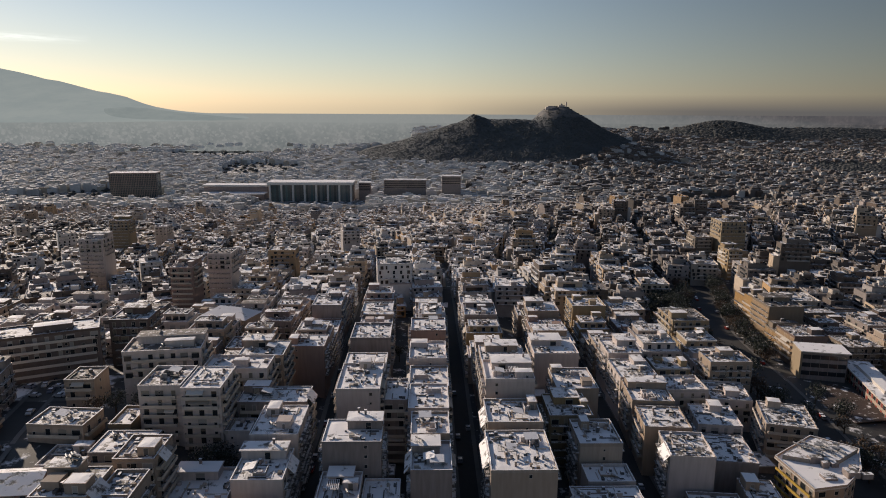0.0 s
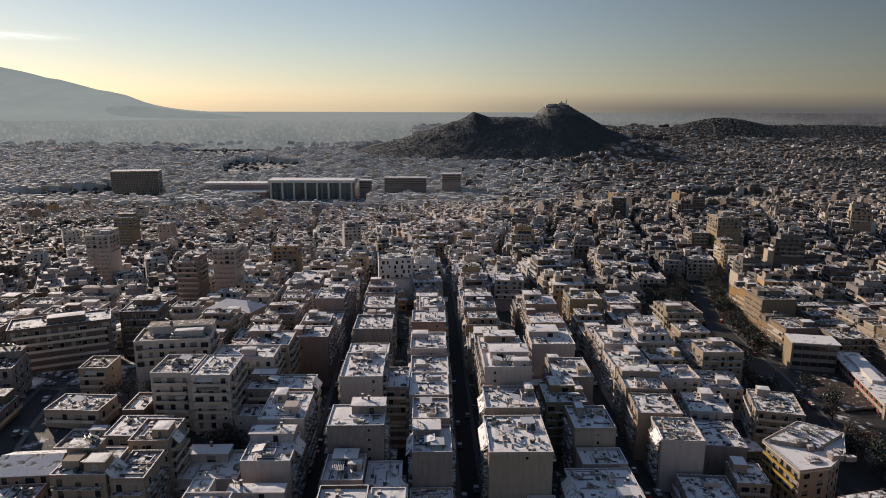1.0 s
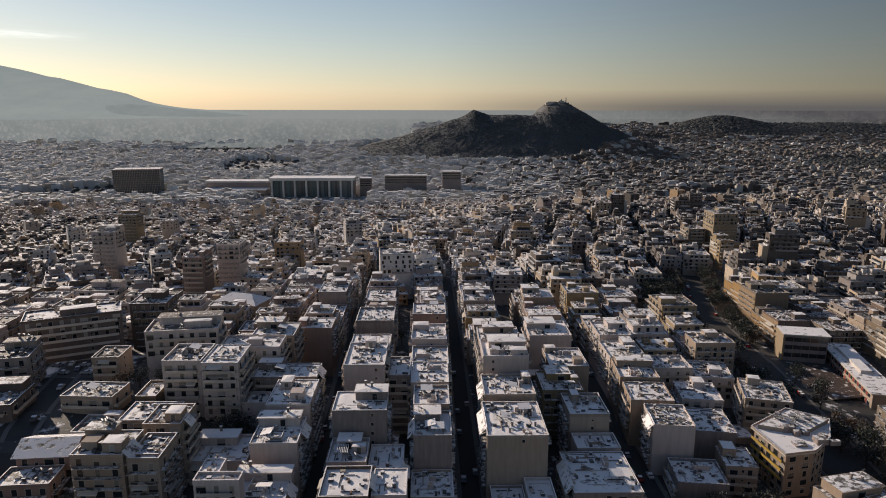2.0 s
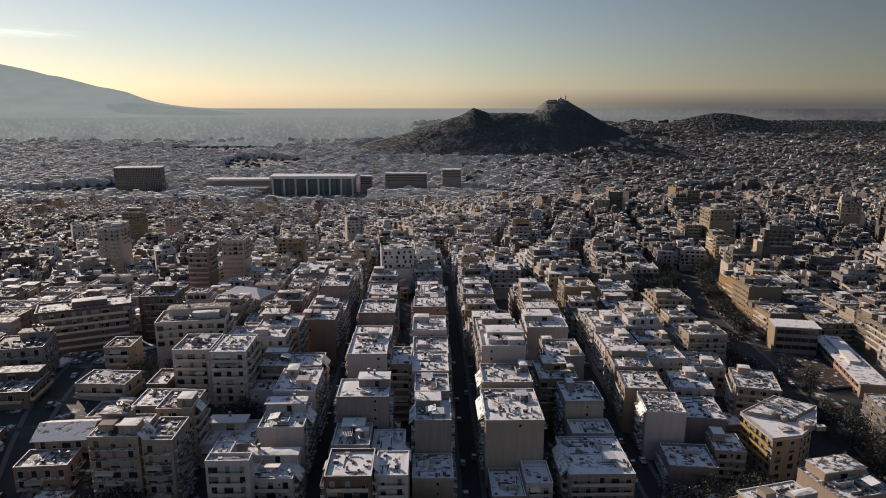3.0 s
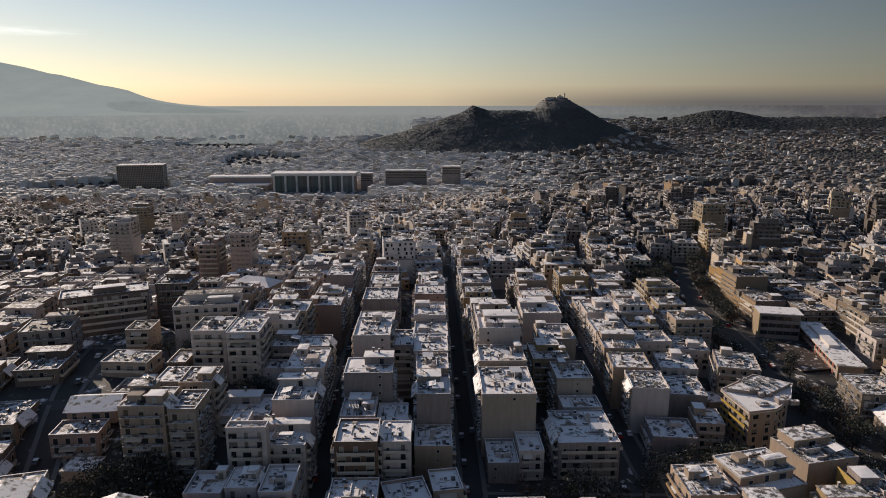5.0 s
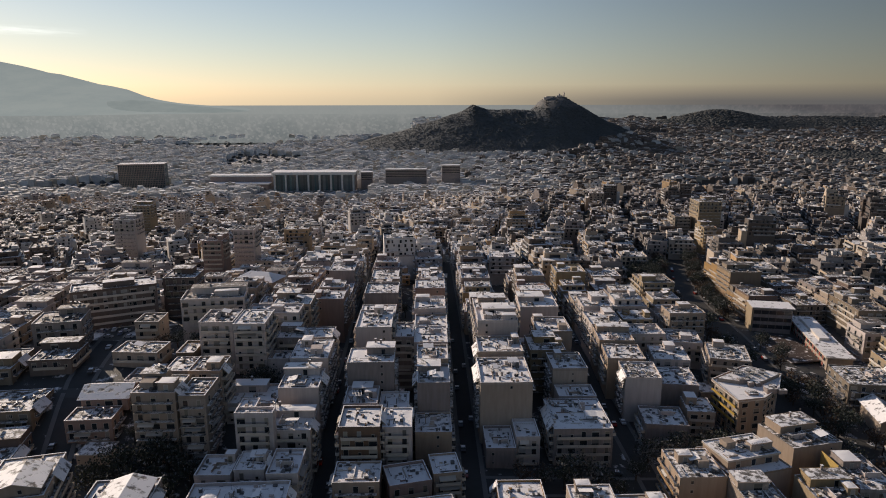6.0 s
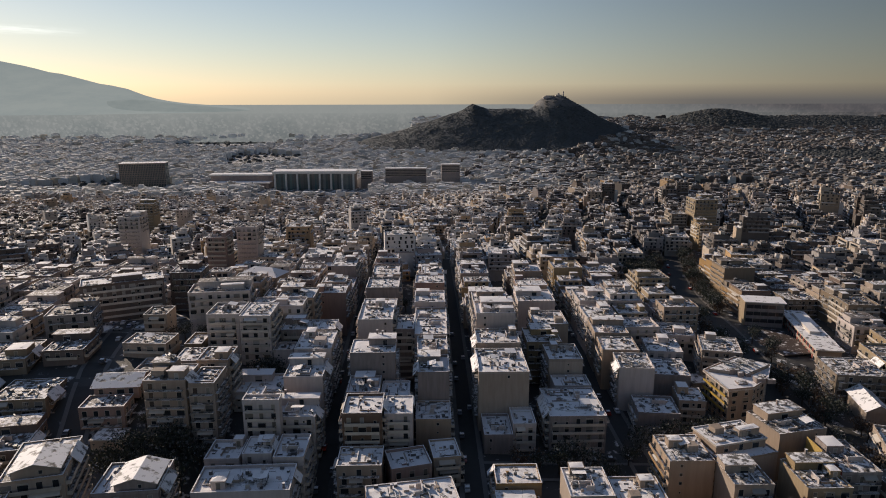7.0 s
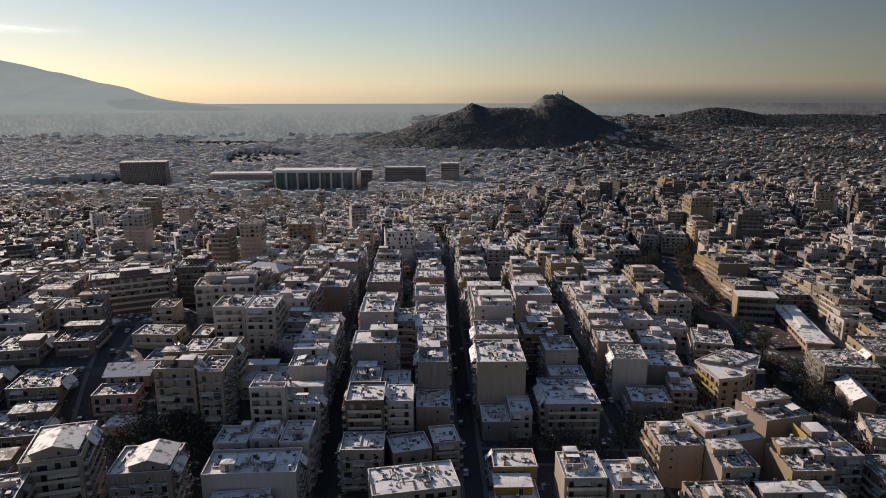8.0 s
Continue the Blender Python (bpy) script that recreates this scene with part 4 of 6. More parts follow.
row(lambda y: avenue(y) + 40, 1, 60, 130, 12, "WS")

# ---- taller blocks that stand out of the roofs ----
for x0, x1, y0, y1, top, wall in ((-91, -81, 275, 286, 36, "white"), (-172, -160, 326, 338, 32, "white"), (-98, -89, 251, 262, 36, "pink"), (-219, -206, 458, 470, 18, "ochre"), (172, 180, 354, 368, 20, "ochre"), (181, 196, 386, 402, 30.5, "ochre"), (168, 179, 392, 406, 20, "cream"), (-78, -70, 395, 406, 10, "white"), (-64, -56, 380, 391, 10, "white"), (-205, -196, 500, 512, 6, "white")):
    house(x0, x1, y0, y1, top, wall, "WES", clutter=4, near=False)


# ---- the city beyond ----
def bulk(name, label, rows, *mats, category="houses"):
    """Many plain blocks in one mesh. Rows: centre x, y, z0, z1, half sizes, turn, wall material, top material."""
    a = np.array(rows, float)
    cx, cy, z0, z1, hx, hy, rot, mw, mt = a.T
    c, s = np.cos(rot), np.sin(rot)
    v = np.zeros((len(a), 8, 3))
    for k, (sx, sy) in enumerate(((-1, -1), (1, -1), (1, 1), (-1, 1))):
        x, y = cx + c * hx * sx - s * hy * sy, cy + s * hx * sx + c * hy * sy
        v[:, k] = np.stack([x, y, z0], 1)
        v[:, k + 4] = np.stack([x, y, z1], 1)
    o = (np.arange(len(a)) * 8)[:, None, None]
    f = (o + np.array([(4, 5, 6, 7), (0, 1, 5, 4), (1, 2, 6, 5), (2, 3, 7, 6), (3, 0, 4, 7)])).reshape(-1, 4)
    mi = np.stack([mt, mw, mw, mw, mw], 1).reshape(-1).astype(np.int32)
    me = bpy.data.meshes.new(name)
    me.vertices.add(len(a) * 8)
    me.vertices.foreach_set("co", v.reshape(-1))
    me.loops.add(len(f) * 4)
    me.loops.foreach_set("vertex_index", f.reshape(-1).astype(np.int32))
    me.polygons.add(len(f))
    me.polygons.foreach_set("loop_start", np.arange(0, len(f) * 4, 4, dtype=np.int32))
    for m in mats:
        me.materials.append(m)
    me.polygons.foreach_set("material_index", mi)
    me.update(calc_edges=True)
    me.shade_flat()
    return tagged(new(name, me), label, category, kind="stuff")


rs = np.random.RandomState(5)


def block_rows(rows, x, y, w, d, h, rot, full):
    """One house of the city beyond: stepped top floors, roof rooms and clutter, and, where it can still be told, balcony bands and openings."""
    z = gz(x, y)
    # Besides thinner eastern snow, lens fall-off is put into the wall colours.
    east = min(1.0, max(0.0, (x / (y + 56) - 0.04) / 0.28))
    # More white walls far to the west, haze brightening put into colour.
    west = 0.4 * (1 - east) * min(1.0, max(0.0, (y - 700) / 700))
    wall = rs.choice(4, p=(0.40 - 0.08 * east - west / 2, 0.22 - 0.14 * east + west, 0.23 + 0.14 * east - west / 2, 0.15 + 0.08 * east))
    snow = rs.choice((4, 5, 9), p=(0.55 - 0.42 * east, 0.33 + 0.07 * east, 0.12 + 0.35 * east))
    # Western lens fall-off, put into wall and roof colours.
    edge_dim = min(1.0, max(0.0, (-x / (y + 56) - 0.25) / 0.25)) * (y < 750)
    if rs.rand() < 0.68 * east + 0.45 * edge_dim + 0.1 * east * (not full):
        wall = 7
    if rs.rand() < 0.6 * edge_dim:
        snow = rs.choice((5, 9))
    # Haze-paled snow beyond this distance.
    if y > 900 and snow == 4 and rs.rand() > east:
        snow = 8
    c, s = math.cos(rot), math.sin(rot)

    def sub(u, v, z0, z1, hu, hv, mw, mt):
        rows.append((x + c * u - s * v, y + s * u + c * v, z0, z1, hu, hv, rot, mw, mt))

    if not full:
        sub(0, 0, z - 6, z + h, w / 2, d / 2, wall, snow)
        for k in range(rs.randint(1, 3)):
            pw, pd = rs.uniform(0.12, 0.36) * w, rs.uniform(0.15, 0.38) * d
            sub(rs.uniform(-0.5, 0.5) * (w - 2 * pw), rs.uniform(-0.5, 0.5) * (d - 2 * pd), z + h, z + h + rs.uniform(1.6, 3.2), pw, pd, wall, snow)
        return
    top, hu, hv, ou, ov = z + h, w / 2, d / 2, 0.0, 0.0
    sub(0, 0, z - 6, top, hu, hv, wall, snow)
    if rs.rand() < 0.4:
        # a lower wing beside it
        k = rs.choice((-1, 1))
        sub(k * (hu + 1.4), rs.uniform(-0.3, 0.3) * d, z - 6, top - STOREY * rs.choice((1, 2, 3, 4)), 1.6, hv * rs.uniform(0.4, 0.9), rs.choice((wall, 0, 1)), snow)
    tiers = [(top, hu, hv, ou, ov)]
    for k in range(rs.choice((0, 0, 1, 1, 2))):
        # floors that step back towards the street and the sides
        nu, nv = hu * rs.uniform(0.62, 0.95), hv * rs.uniform(0.4, 0.85)
        ou, ov = ou + rs.uniform(-1, 1) * (hu - nu), ov + rs.uniform(0.0, 1) * (hv - nv)
        hu, hv = nu, nv
        sub(ou, ov, top, top + 2.1, hu, hv, wall, snow)
        if rs.rand() < 0.6:
            sub(ou + rs.uniform(-0.15, 0.15) * hu, ov - hv - 0.05, top + 0.1, top + 1.6, hu * rs.uniform(0.3, 0.8), 0.08, 6, 6)
        top += 2.1
        tiers.append((top, hu, hv, ou, ov))
    for k in range(rs.randint(1, 3)):
        # stair heads and roof rooms
        pw, pd = rs.uniform(0.7, 1.8), rs.uniform(0.7, 1.8)
        sub(ou + rs.uniform(-1, 1) * max(0.0, hu - pw), ov + rs.uniform(-1, 1) * max(0.0, hv - pd), top, top + rs.uniform(1.4, 2.2), min(pw, hu), min(pd, hv), rs.choice((wall, wall, 0, 1)), rs.choice((snow, 4)))
    for tz, tu, tv, pu, pv in tiers:
        for k in range(rs.randint(5, 10) if full > 1 else rs.randint(2, 4)):
            # heaters, vents, screens and low walls
            a, b = (rs.uniform(0.2, 0.7), rs.uniform(0.15, 0.5)) if rs.rand() < 0.65 else (rs.uniform(0.8, 2.4), rs.uniform(0.1, 0.2))
            if rs.rand() < 0.5:
                a, b = b, a
            m = rs.choice((wall, 2, 6, 6, 6, 7, 1))
            sub(pu + rs.uniform(-0.9, 0.9) * tu, pv + rs.uniform(-0.95, 0.95) * tv, tz, tz + rs.uniform(0.3, 1.2), a, b, m, rs.choice((snow, m)))
    # parapets that face the sun and the street
    tz, tu, tv, pu, pv = tiers[-1]
    for u, v, a, b in ((0, -hv + 0.12, hu, 0.12), (-hu + 0.12, 0, 0.12, hv - 0.24), (hu - 0.12, 0, 0.12, hv - 0.24)):
        sub(pu + u, pv + v, tz, tz + rs.uniform(0.25, 0.65), a, b, wall, snow)
    # balcony bands and dark openings on the top storeys
    for k in range(4 if full > 1 else 2):
        zz = z + h - (k + 1) * STOREY
        if zz < z + 1:
            break
        if rs.rand() < 0.8:
            hw = w * rs.uniform(0.25, 0.48)
            off = rs.uniform(-1, 1) * (w / 2 - hw)
            sub(off, -d / 2 - 0.4, zz - 0.12, zz + 0.55, hw, 0.45, rs.choice((wall, wall, 1, 2)), snow)
        n = max(2, int(w / 2.6)) if full > 1 else 2
        for j in range(n):
            if rs.rand() < 0.85:
                sub(w * ((j + rs.uniform(0.3, 0.7)) / n - 0.5), -d / 2 - 0.02, zz + rs.choice((0.08, 0.08, 0.6)), zz + 1.6, rs.uniform(0.35, 0.8), 0.06, 6, 6)
        side = -1 if x > 0 else 1
        if full > 1 and rs.rand() < 0.85:
            run = d * rs.uniform(0.25, 0.46)
            sub(side * (w / 2 + 0.4), rs.uniform(-1, 1) * (d / 2 - run), zz - 0.12, zz + 0.55, 0.45, run, rs.choice((wall, wall, 1)), snow)
            sub(side * (w / 2 + 0.01), 0, zz + 0.62, zz + 1.65, 0.06, run * 0.9, 6, 6)


def in_view(x, y, slack=60):
    return abs(x - 4 - 0.022 * (y + 56)) < 0.70 * (y + 56) + slack


def landmark_clear(x, y):
    """Open ground kept round the large public buildings and the avenue."""
    if -320 < x < -100 and 1075 < y < 1290 or -610 < x < -480 and 1190 < y < 1310 or -470 < x < -290 and 1240 < y < 1330 or -132 < x < 72 and 1246 < y < 1292:
        return False
    off = x - float(np.interp(y, (226, 247, 275, 305, 335, 365, 420), (120, 122.5, 128, 138, 147, 153, 150)))
    if y < 345 and (-26 if y < 310 else -13) < off < 13:
        return False
    return True


near_rows, mid_rows, far_rows = [], [], []
# quarters of the city, each with its own street direction: seed x, y, turn, row pitch
QUARTERS = ((-13, 310, 0.015, 37.5), (170, 300, -0.12, 36), (-200, 270, 0.42, 34), (-110, 510, 0.22, 32), (110, 500, -0.2, 32), (-330, 520, 0.6, 31), (280, 420, -0.42, 32), (-120, 700, -0.15, 30), (130, 680, 0.3, 30), (430, 640, 0.1, 31), (-480, 840, 0.25, 31), (30, 930, 0.05, 29), (330, 930, -0.5, 30), (620, 900, -0.2, 31))
seeds = np.array([q[:2] for q in QUARTERS], float)
for number, (qx, qy, ang, pitch) in enumerate(QUARTERS):
    c, s = math.cos(ang), math.sin(ang)
    for iu in range(-16, 17):
        for iv in range(-8, 9):
            u, v0 = iu * pitch, iv * 60.0 + (iu % 3) * 19
            mx, my = qx + c * (u + 7) - s * (v0 + 27), qy + s * (u + 7) + c * (v0 + 27)
            if np.hypot(*(seeds - (mx, my)).T).min() < np.hypot(mx - qx, my - qy) - 45:
                continue
            level = rs.choice((4, 4, 5, 5, 5))
            for du in (0.0, pitch * 0.4):
                v = v0
                while v < v0 + 54:
                    fr = rs.uniform(7.5, 15.0)
                    x, y = qx + c * (u + du) - s * (v + fr / 2), qy + s * (u + du) + c * (v + fr / 2)
                    v += fr
                    if not (250 < y < 1060 and in_view(x, y) and landmark_clear(x, y)) or np.argmin(np.hypot(*(seeds - (x, y)).T)) != number:
                        continue
                    if rs.rand() < 0.03 or not free(x - 7, x + 7, y - 7, y + 7):
                        continue
                    storeys = max(2, level + rs.choice((-1, 0, 0, 0, 0, 0, 1)) - (1 if x < -60 else 0)) + (rs.choice((2, 3, 4)) if rs.rand() < 0.03 else 0)
                    h = max(4.5, 3.05 * storeys - 3.2) + rs.uniform(-0.8, 0.8)
                    if -330 < x < -90 and y > 960:
                        h = min(h, 7.9)
                    block_rows(near_rows if y < 560 else mid_rows, x + rs.uniform(-1.8, 1.8), y, pitch * rs.uniform(0.30, 0.40), fr - 0.15, h, ang + rs.uniform(-0.1, 0.1), 2 if y < 560 else 1)
FAR_MATS = (*BULK, SNOW_FAR, SNOW_THIN, GLASS, DUN, SNOW_HAZE_PALE, SNOW_BARE)
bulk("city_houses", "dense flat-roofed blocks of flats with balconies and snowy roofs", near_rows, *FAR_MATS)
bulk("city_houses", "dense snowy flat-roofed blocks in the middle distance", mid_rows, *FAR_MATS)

y = 1050.0
while y < 4400:
    cell = 13.0 if y < 1500 else 12.5 if y < 2000 else 15.5 if y < 3000 else 23.0
    x = -0.70 * (y + 56) - 120
    while x < 0.75 * (y + 56) + 160:
        q, p = y + rs.uniform(-0.2, 0.2) * cell, x + rs.uniform(-0.2, 0.2) * cell
        up = float(hill(p, q))
        open_land = noise.noise((p / 420, q / 420, 3.3)) > 0.34 or ((p - 1170) / 160) ** 2 + ((q - 1720) / 130) ** 2 < 1
        lane = int(p // (cell * 3)) % 2 == 0 and (p / (cell * 3)) % 1 < 0.22
        ok = up < 16 + 30 * smooth(330, 520, p) * (q < 1990) and float(far_hill(p, q)) < 5 and landmark_clear(p, q) and not open_land and not lane
        veil = min(1.0, max(0.0, (q - 1950) / 450)) if p < -60 else min(1.0, max(0.0, (q - 3050) / 400))
        if ok and rs.rand() < 0.9 * (1 - veil):
            ang = 0.6 * noise.noise((p / 500, q / 500, 0.0))
            w, d = rs.uniform(0.9, 2.0) * cell, rs.uniform(0.55, 0.95) * cell
            block_rows(far_rows, p, q, w, d, rs.choice((7, 9, 10, 11, 11, 12, 15)) + rs.uniform(0, 1.5), ang * 0.5, 0)
        x += cell
    y += cell * 1.1
# Far blocks take the colours with haze painted in.
bulk("city_houses", "far carpet of city blocks with haze-paled walls and roofs", far_rows, *HAZED_WALLS, SNOW_HAZED, SNOW_GREY, GLASS, DUN, SNOW_HAZED, SNOW_GREY)

# ---- wooded hill ----
# Floor colour carries the same painted haze as the needles.
FOREST = material("pine_wood_floor", (0.09, 0.10, 0.106), grain=0.3, stain=0.6)
ROCK = material("grey_limestone", (0.13, 0.128, 0.125), grain=0.3, stain=0.6)


def rough_hill(x, y):
    wob = np.vectorize(lambda a, b: noise.noise((a / 60, b / 60, 1.0)) * 4 + noise.noise((a / 18, b / 18, 2.0)) * 1.5)(x, y)
    up = hill(x, y)
    return plain(x, y) + up + wob * smooth(4, 40, up) - 1.5 * (1 - smooth(0, 10, up))


hx, hy = np.arange(-440, 821, 14), np.arange(1500, 2601, 18)
wooded = sheet("wooded_hill", hx, hy, rough_hill, FOREST, ROCK, pick=lambda x, y, z: (hill(x, y) > 128) & (np.abs(x - 410) < 90))
tagged(wooded, "steep dark wooded limestone hill rising from the city", "hill", kind="structure")
far_wood = sheet("far_wooded_hill", np.arange(800, 2800, 25), np.arange(2600, 3600, 40), lambda x, y: plain(x, y) + far_hill(x, y) - 2, material("dark_wood_floor", (0.05, 0.05, 0.045), grain=0.3, stain=0.6))
tagged(far_wood, "low dark wooded hill far across the city", "hill", kind="structure")


def clumps(name, label, spots, mat, seed, shape=(1, 1, 1.15)):
    """Many small uneven tree crowns in one mesh."""
    r = np.random.RandomState(seed)
    ico = [(0, 0, 1), (0.89, 0, 0.45), (0.28, 0.85, 0.45), (-0.72, 0.53, 0.45), (-0.72, -0.53, 0.45), (0.28, -0.85, 0.45), (0.72, 0.53, -0.3), (-0.28, 0.85, -0.3), (-0.89, 0, -0.3), (-0.28, -0.85, -0.3), (0.72, -0.53, -0.3)]
    fc = [(0, 1, 2), (0, 2, 3), (0, 3, 4), (0, 4, 5), (0, 5, 1), (1, 6, 2), (2, 7, 3), (3, 8, 4), (4, 9, 5), (5, 10, 1), (2, 6, 7), (3, 7, 8), (4, 8, 9), (5, 9, 10), (1, 10, 6)]
    sp = np.array(spots, float)
    v = (np.array(ico)[None] * (0.7 + 0.6 * r.rand(len(sp), 11, 1))) * sp[:, None, 3:4] * np.array(shape) + sp[:, None, :3]
    f = (np.arange(len(sp)) * 11)[:, None, None] + np.array(fc)
    me = bpy.data.meshes.new(name)
    me.from_pydata(v.reshape(-1, 3).tolist(), [], f.reshape(-1, 3).tolist())
    me.materials.append(mat)
    me.polygons.foreach_set("use_smooth", [True] * len(me.polygons))
    me.update()
    return tagged(new(name, me), label, "trees", kind="stuff")


spots = []
for k in range(38000):
    p, q = rs.uniform(-420, 760), rs.uniform(1600, 2030)
    up = float(hill(p, q))
    if up > 13 + 30 * smooth(330, 520, p) * (q < 1990) and not (up > 128 and abs(p - 410) < 90 and rs.rand() < 0.8):
        spots.append((p, q, float(rough_hill(np.array([p]), np.array([q]))[0]) - 0.3, rs.uniform(1.0, 2.1)))
clumps("hill_wood", "dark pine wood covering the hillsides", spots, PINE, 3, (1.9, 1.9, 0.5))
spots = []
for k in range(9000):
    p, q = rs.uniform(950, 2600), rs.uniform(2520, 3130)
    if float(far_hill(p, q)) > 5:
        spots.append((p, q, gz(p, q) - 0.4, rs.uniform(3.2, 5.2)))
clumps("hill_wood", "dark wood on a low hill far across the city", spots, WINTER_WOOD, 6, (2.2, 2.2, 0.8))
spots = []
for k in range(9500):
    q = rs.uniform(620, 3400)
    p = rs.uniform(-0.7, 0.75) * (q + 56)
    if float(hill(p, q)) < 6 and q < (2200 if p < -60 else 3300) and (noise.noise((p / 420, q / 420, 3.3)) > 0.33 or rs.rand() < 0.12 * (q < 2000) or (p < -60 and 1700 < q and noise.noise((p / 300, q / 90, 8.0)) > 0.12)):
        spots.append((p, q, gz(p, q) + 2, rs.uniform(2.2, 4.2) * (1 + q / 5000)))
for k in range(2200):
    a, b = rs.uniform(0, math.tau), math.sqrt(rs.rand())
    p, q = 1170 + 170 * b * math.cos(a), 1720 + 138 * b * math.sin(a)
    spots.append((p, q, gz(p, q) + rs.uniform(2, 8), rs.uniform(3, 5.5)))
for k in range(5200):
    q = rs.uniform(430, 1050)
    p = rs.uniform(-0.7, 0.75) * (q + 56)
    spots.append((p, q, gz(p, q) + rs.uniform(3, 8), rs.uniform(1.2, 2.6)))
clumps("park_trees", "dark groves and yard trees between far houses", spots, WINTER_WOOD, 4, (1.5, 1.3, 0.85))

# chapel group on the summit
CHAPEL = WALLS["white"]
z_top = float(rough_hill(np.array([396.0]), np.array([2000.0]))[0])
chapel = tagged(new("hilltop_chapel"), "small white chapel with bell tower on the rocky summit", "chapel")
chapel.matrix_basis = pose(396, 2000, z_top - 3)
put("nave", Geo().box(-9, 9, -5, 5, 0, 8).mesh("nave", CHAPEL), chapel)
put("dome", Geo().tube((0, 0, 8), (0, 0, 11), 3.2, 12).tube((0, 0, 11), (0, 0, 13.5), 3.0, 12, 0, 0.4).mesh("dome", CHAPEL), chapel)
put("bell_tower", Geo().box(-1.6, 1.6, -1.6, 1.6, 0, 16).box(-1.0, 1.0, -1.0, 1.0, 16, 18.5).mesh("bell_tower", CHAPEL), chapel, (14, 0, 0))
put("terrace_wall", Geo().box(-26, 22, -9, -8, -6, 3).box(-26, -25, -8, 8, -6, 3).mesh("terrace_wall", ROCK), chapel)
lodge = tagged(new("hilltop_lodge", Geo().box(-14, 14, -5, 5, 0, 7).box(-8, 10, -4, 4, 7, 10).mesh("hilltop_lodge", CHAPEL)), "low pale restaurant building below the summit chapel", "building")
lodge.matrix_basis = pose(362, 1990, float(rough_hill(np.array([362.0]), np.array([1990.0]))[0]) - 3)

# ---- large public buildings ----
CONCRETE = material("pale_concrete", (0.66, 0.65, 0.62), spread=0.08)
DARK_GLASS = material("dark_curtain_wall", (0.05, 0.07, 0.075), rough=0.25, spread=0.3)
TEAL_GLASS = material("pale_teal_glazing", (0.11, 0.15, 0.155), rough=0.2, spread=0.4)
court = tagged(new("court_building"), "long pale court building with tall glazed bays", "public building")
zc = gz(-215, 1230)
court.matrix_basis = pose(-215, 1240, zc)
hc = -45.5 - zc
put("wall", Geo().box(-78, 78, 0, 34, -8, hc - 5).mesh("wall", WALLS["grey"]), court)
put("roof", Geo().box(-80, 80, -6, 36, hc - 5, hc, 0, 1).mesh("roof", CONCRETE, SNOW), court)
for i in range(8):
    put("pier", Geo().box(-1.6, 1.6, -5, 0, -6, hc - 5).mesh("pier", CONCRETE), court, (-75 + 150 * i / 7, 0, 0))
for i in range(7):
    for j in range(4):
        put("glazing", Geo().box(-2.05, 2.05, -1.2, -0.02, 0, hc - 6).mesh("glazing", TEAL_GLASS), court, (-64.3 + 150 * i / 7 + (j - 1.5) * 4.5, 0, 0))
tower = tagged(new("office_tower"), "broad dark-glazed police office tower with ribbed front", "office building")
zt = gz(-545, 1250)
tower.matrix_basis = pose(-550, 1260, zt, 0, 0, 8)
ht = -34 - zt
put("wall", Geo().box(-42, 42, 0, 30, -8, ht).mesh("wall", DARK_GLASS), tower)
put("roof", Geo().box(-43, 43, -1, 31, ht, ht + 2.5, 0, 1).mesh("roof", WALLS["grey"], SNOW_FAR), tower)
for i in range(29):
    put("mullion", Geo().box(-0.35, 0.35, -1.0, 0, -6, ht).mesh("mullion", WALLS["grey"]), tower, (-42 + 3 * i, 0, 0))
for i in range(9):
    put("storey_band", Geo().box(-41.9, 41.9, -0.6, 0, -0.5, 0.5).mesh("storey_band", WALLS["grey"]), tower, (0, 0, ht - 4.2 * (i + 1)))
hall = tagged(new("sports_hall"), "long low hall with a white snow-covered roof", "hall")
hall.matrix_basis = pose(-368, 1300, gz(-385, 1300))
hh = -60 - gz(-385, 1300)
put("wall", Geo().box(-60, 60, -12, 12, -6, hh).mesh("wall", WALLS["grey"]), hall)
put("roof", Geo().box(-63, 63, -14, 14, hh, hh + 3, 0, 1).mesh("roof", CONCRETE, SNOW), hall)
put("front_range", Geo().box(-58, 60, -40, -12, -6, hh - 12).mesh("front_range", WALLS["grey"]), hall)
put("roof", Geo().box(-60, 62, -42, -14.2, hh - 12, hh - 10, 0, 1).mesh("roof", CONCRETE, SNOW), hall)
for x0, x1, y0, top, wall, words in ((-128, -106, 1262, -50, "grey", "dark slab-like office block beside the court"), (-80, 0, 1262, -45, "grey", "long dark flat-roofed office building"), (30, 66, 1266, -38, "grey", "broad dark office block above the roofs")):
    slab = tagged(new("office_building"), words, "building")
    z0 = gz((x0 + x1) / 2, y0)
    slab.matrix_basis = pose((x0 + x1) / 2, y0, z0)
    hw, hz = (x1 - x0) / 2, top - z0
    put("wall", Geo().box(-hw, hw, 0, 22, -6, hz).mesh("wall", WALLS[wall]), slab)
    put("roof", Geo().box(-hw - 0.6, hw + 0.6, -0.6, 22.6, hz, hz + 1.2, 0, 1).mesh("roof", WALLS["grey"], SNOW_HAZED), slab)
    for k in range(4):
        put("window_band", Geo().box(-hw + 1, hw - 1, -0.12, 0.05, 0, 1.7).mesh("window_band", GLASS), slab, (0, 0, hz - 3.4 * (k + 1)))
white_slab = tagged(new("tower_block"), "tall white slab block far across the city", "building")
white_slab.matrix_basis = pose(-449, 2600, gz(-449, 2600))
put("wall", Geo().box(-22, 22, -8, 8, -5, -48 - gz(-449, 2600) + 4).mesh("wall", WALLS["white"]), white_slab)



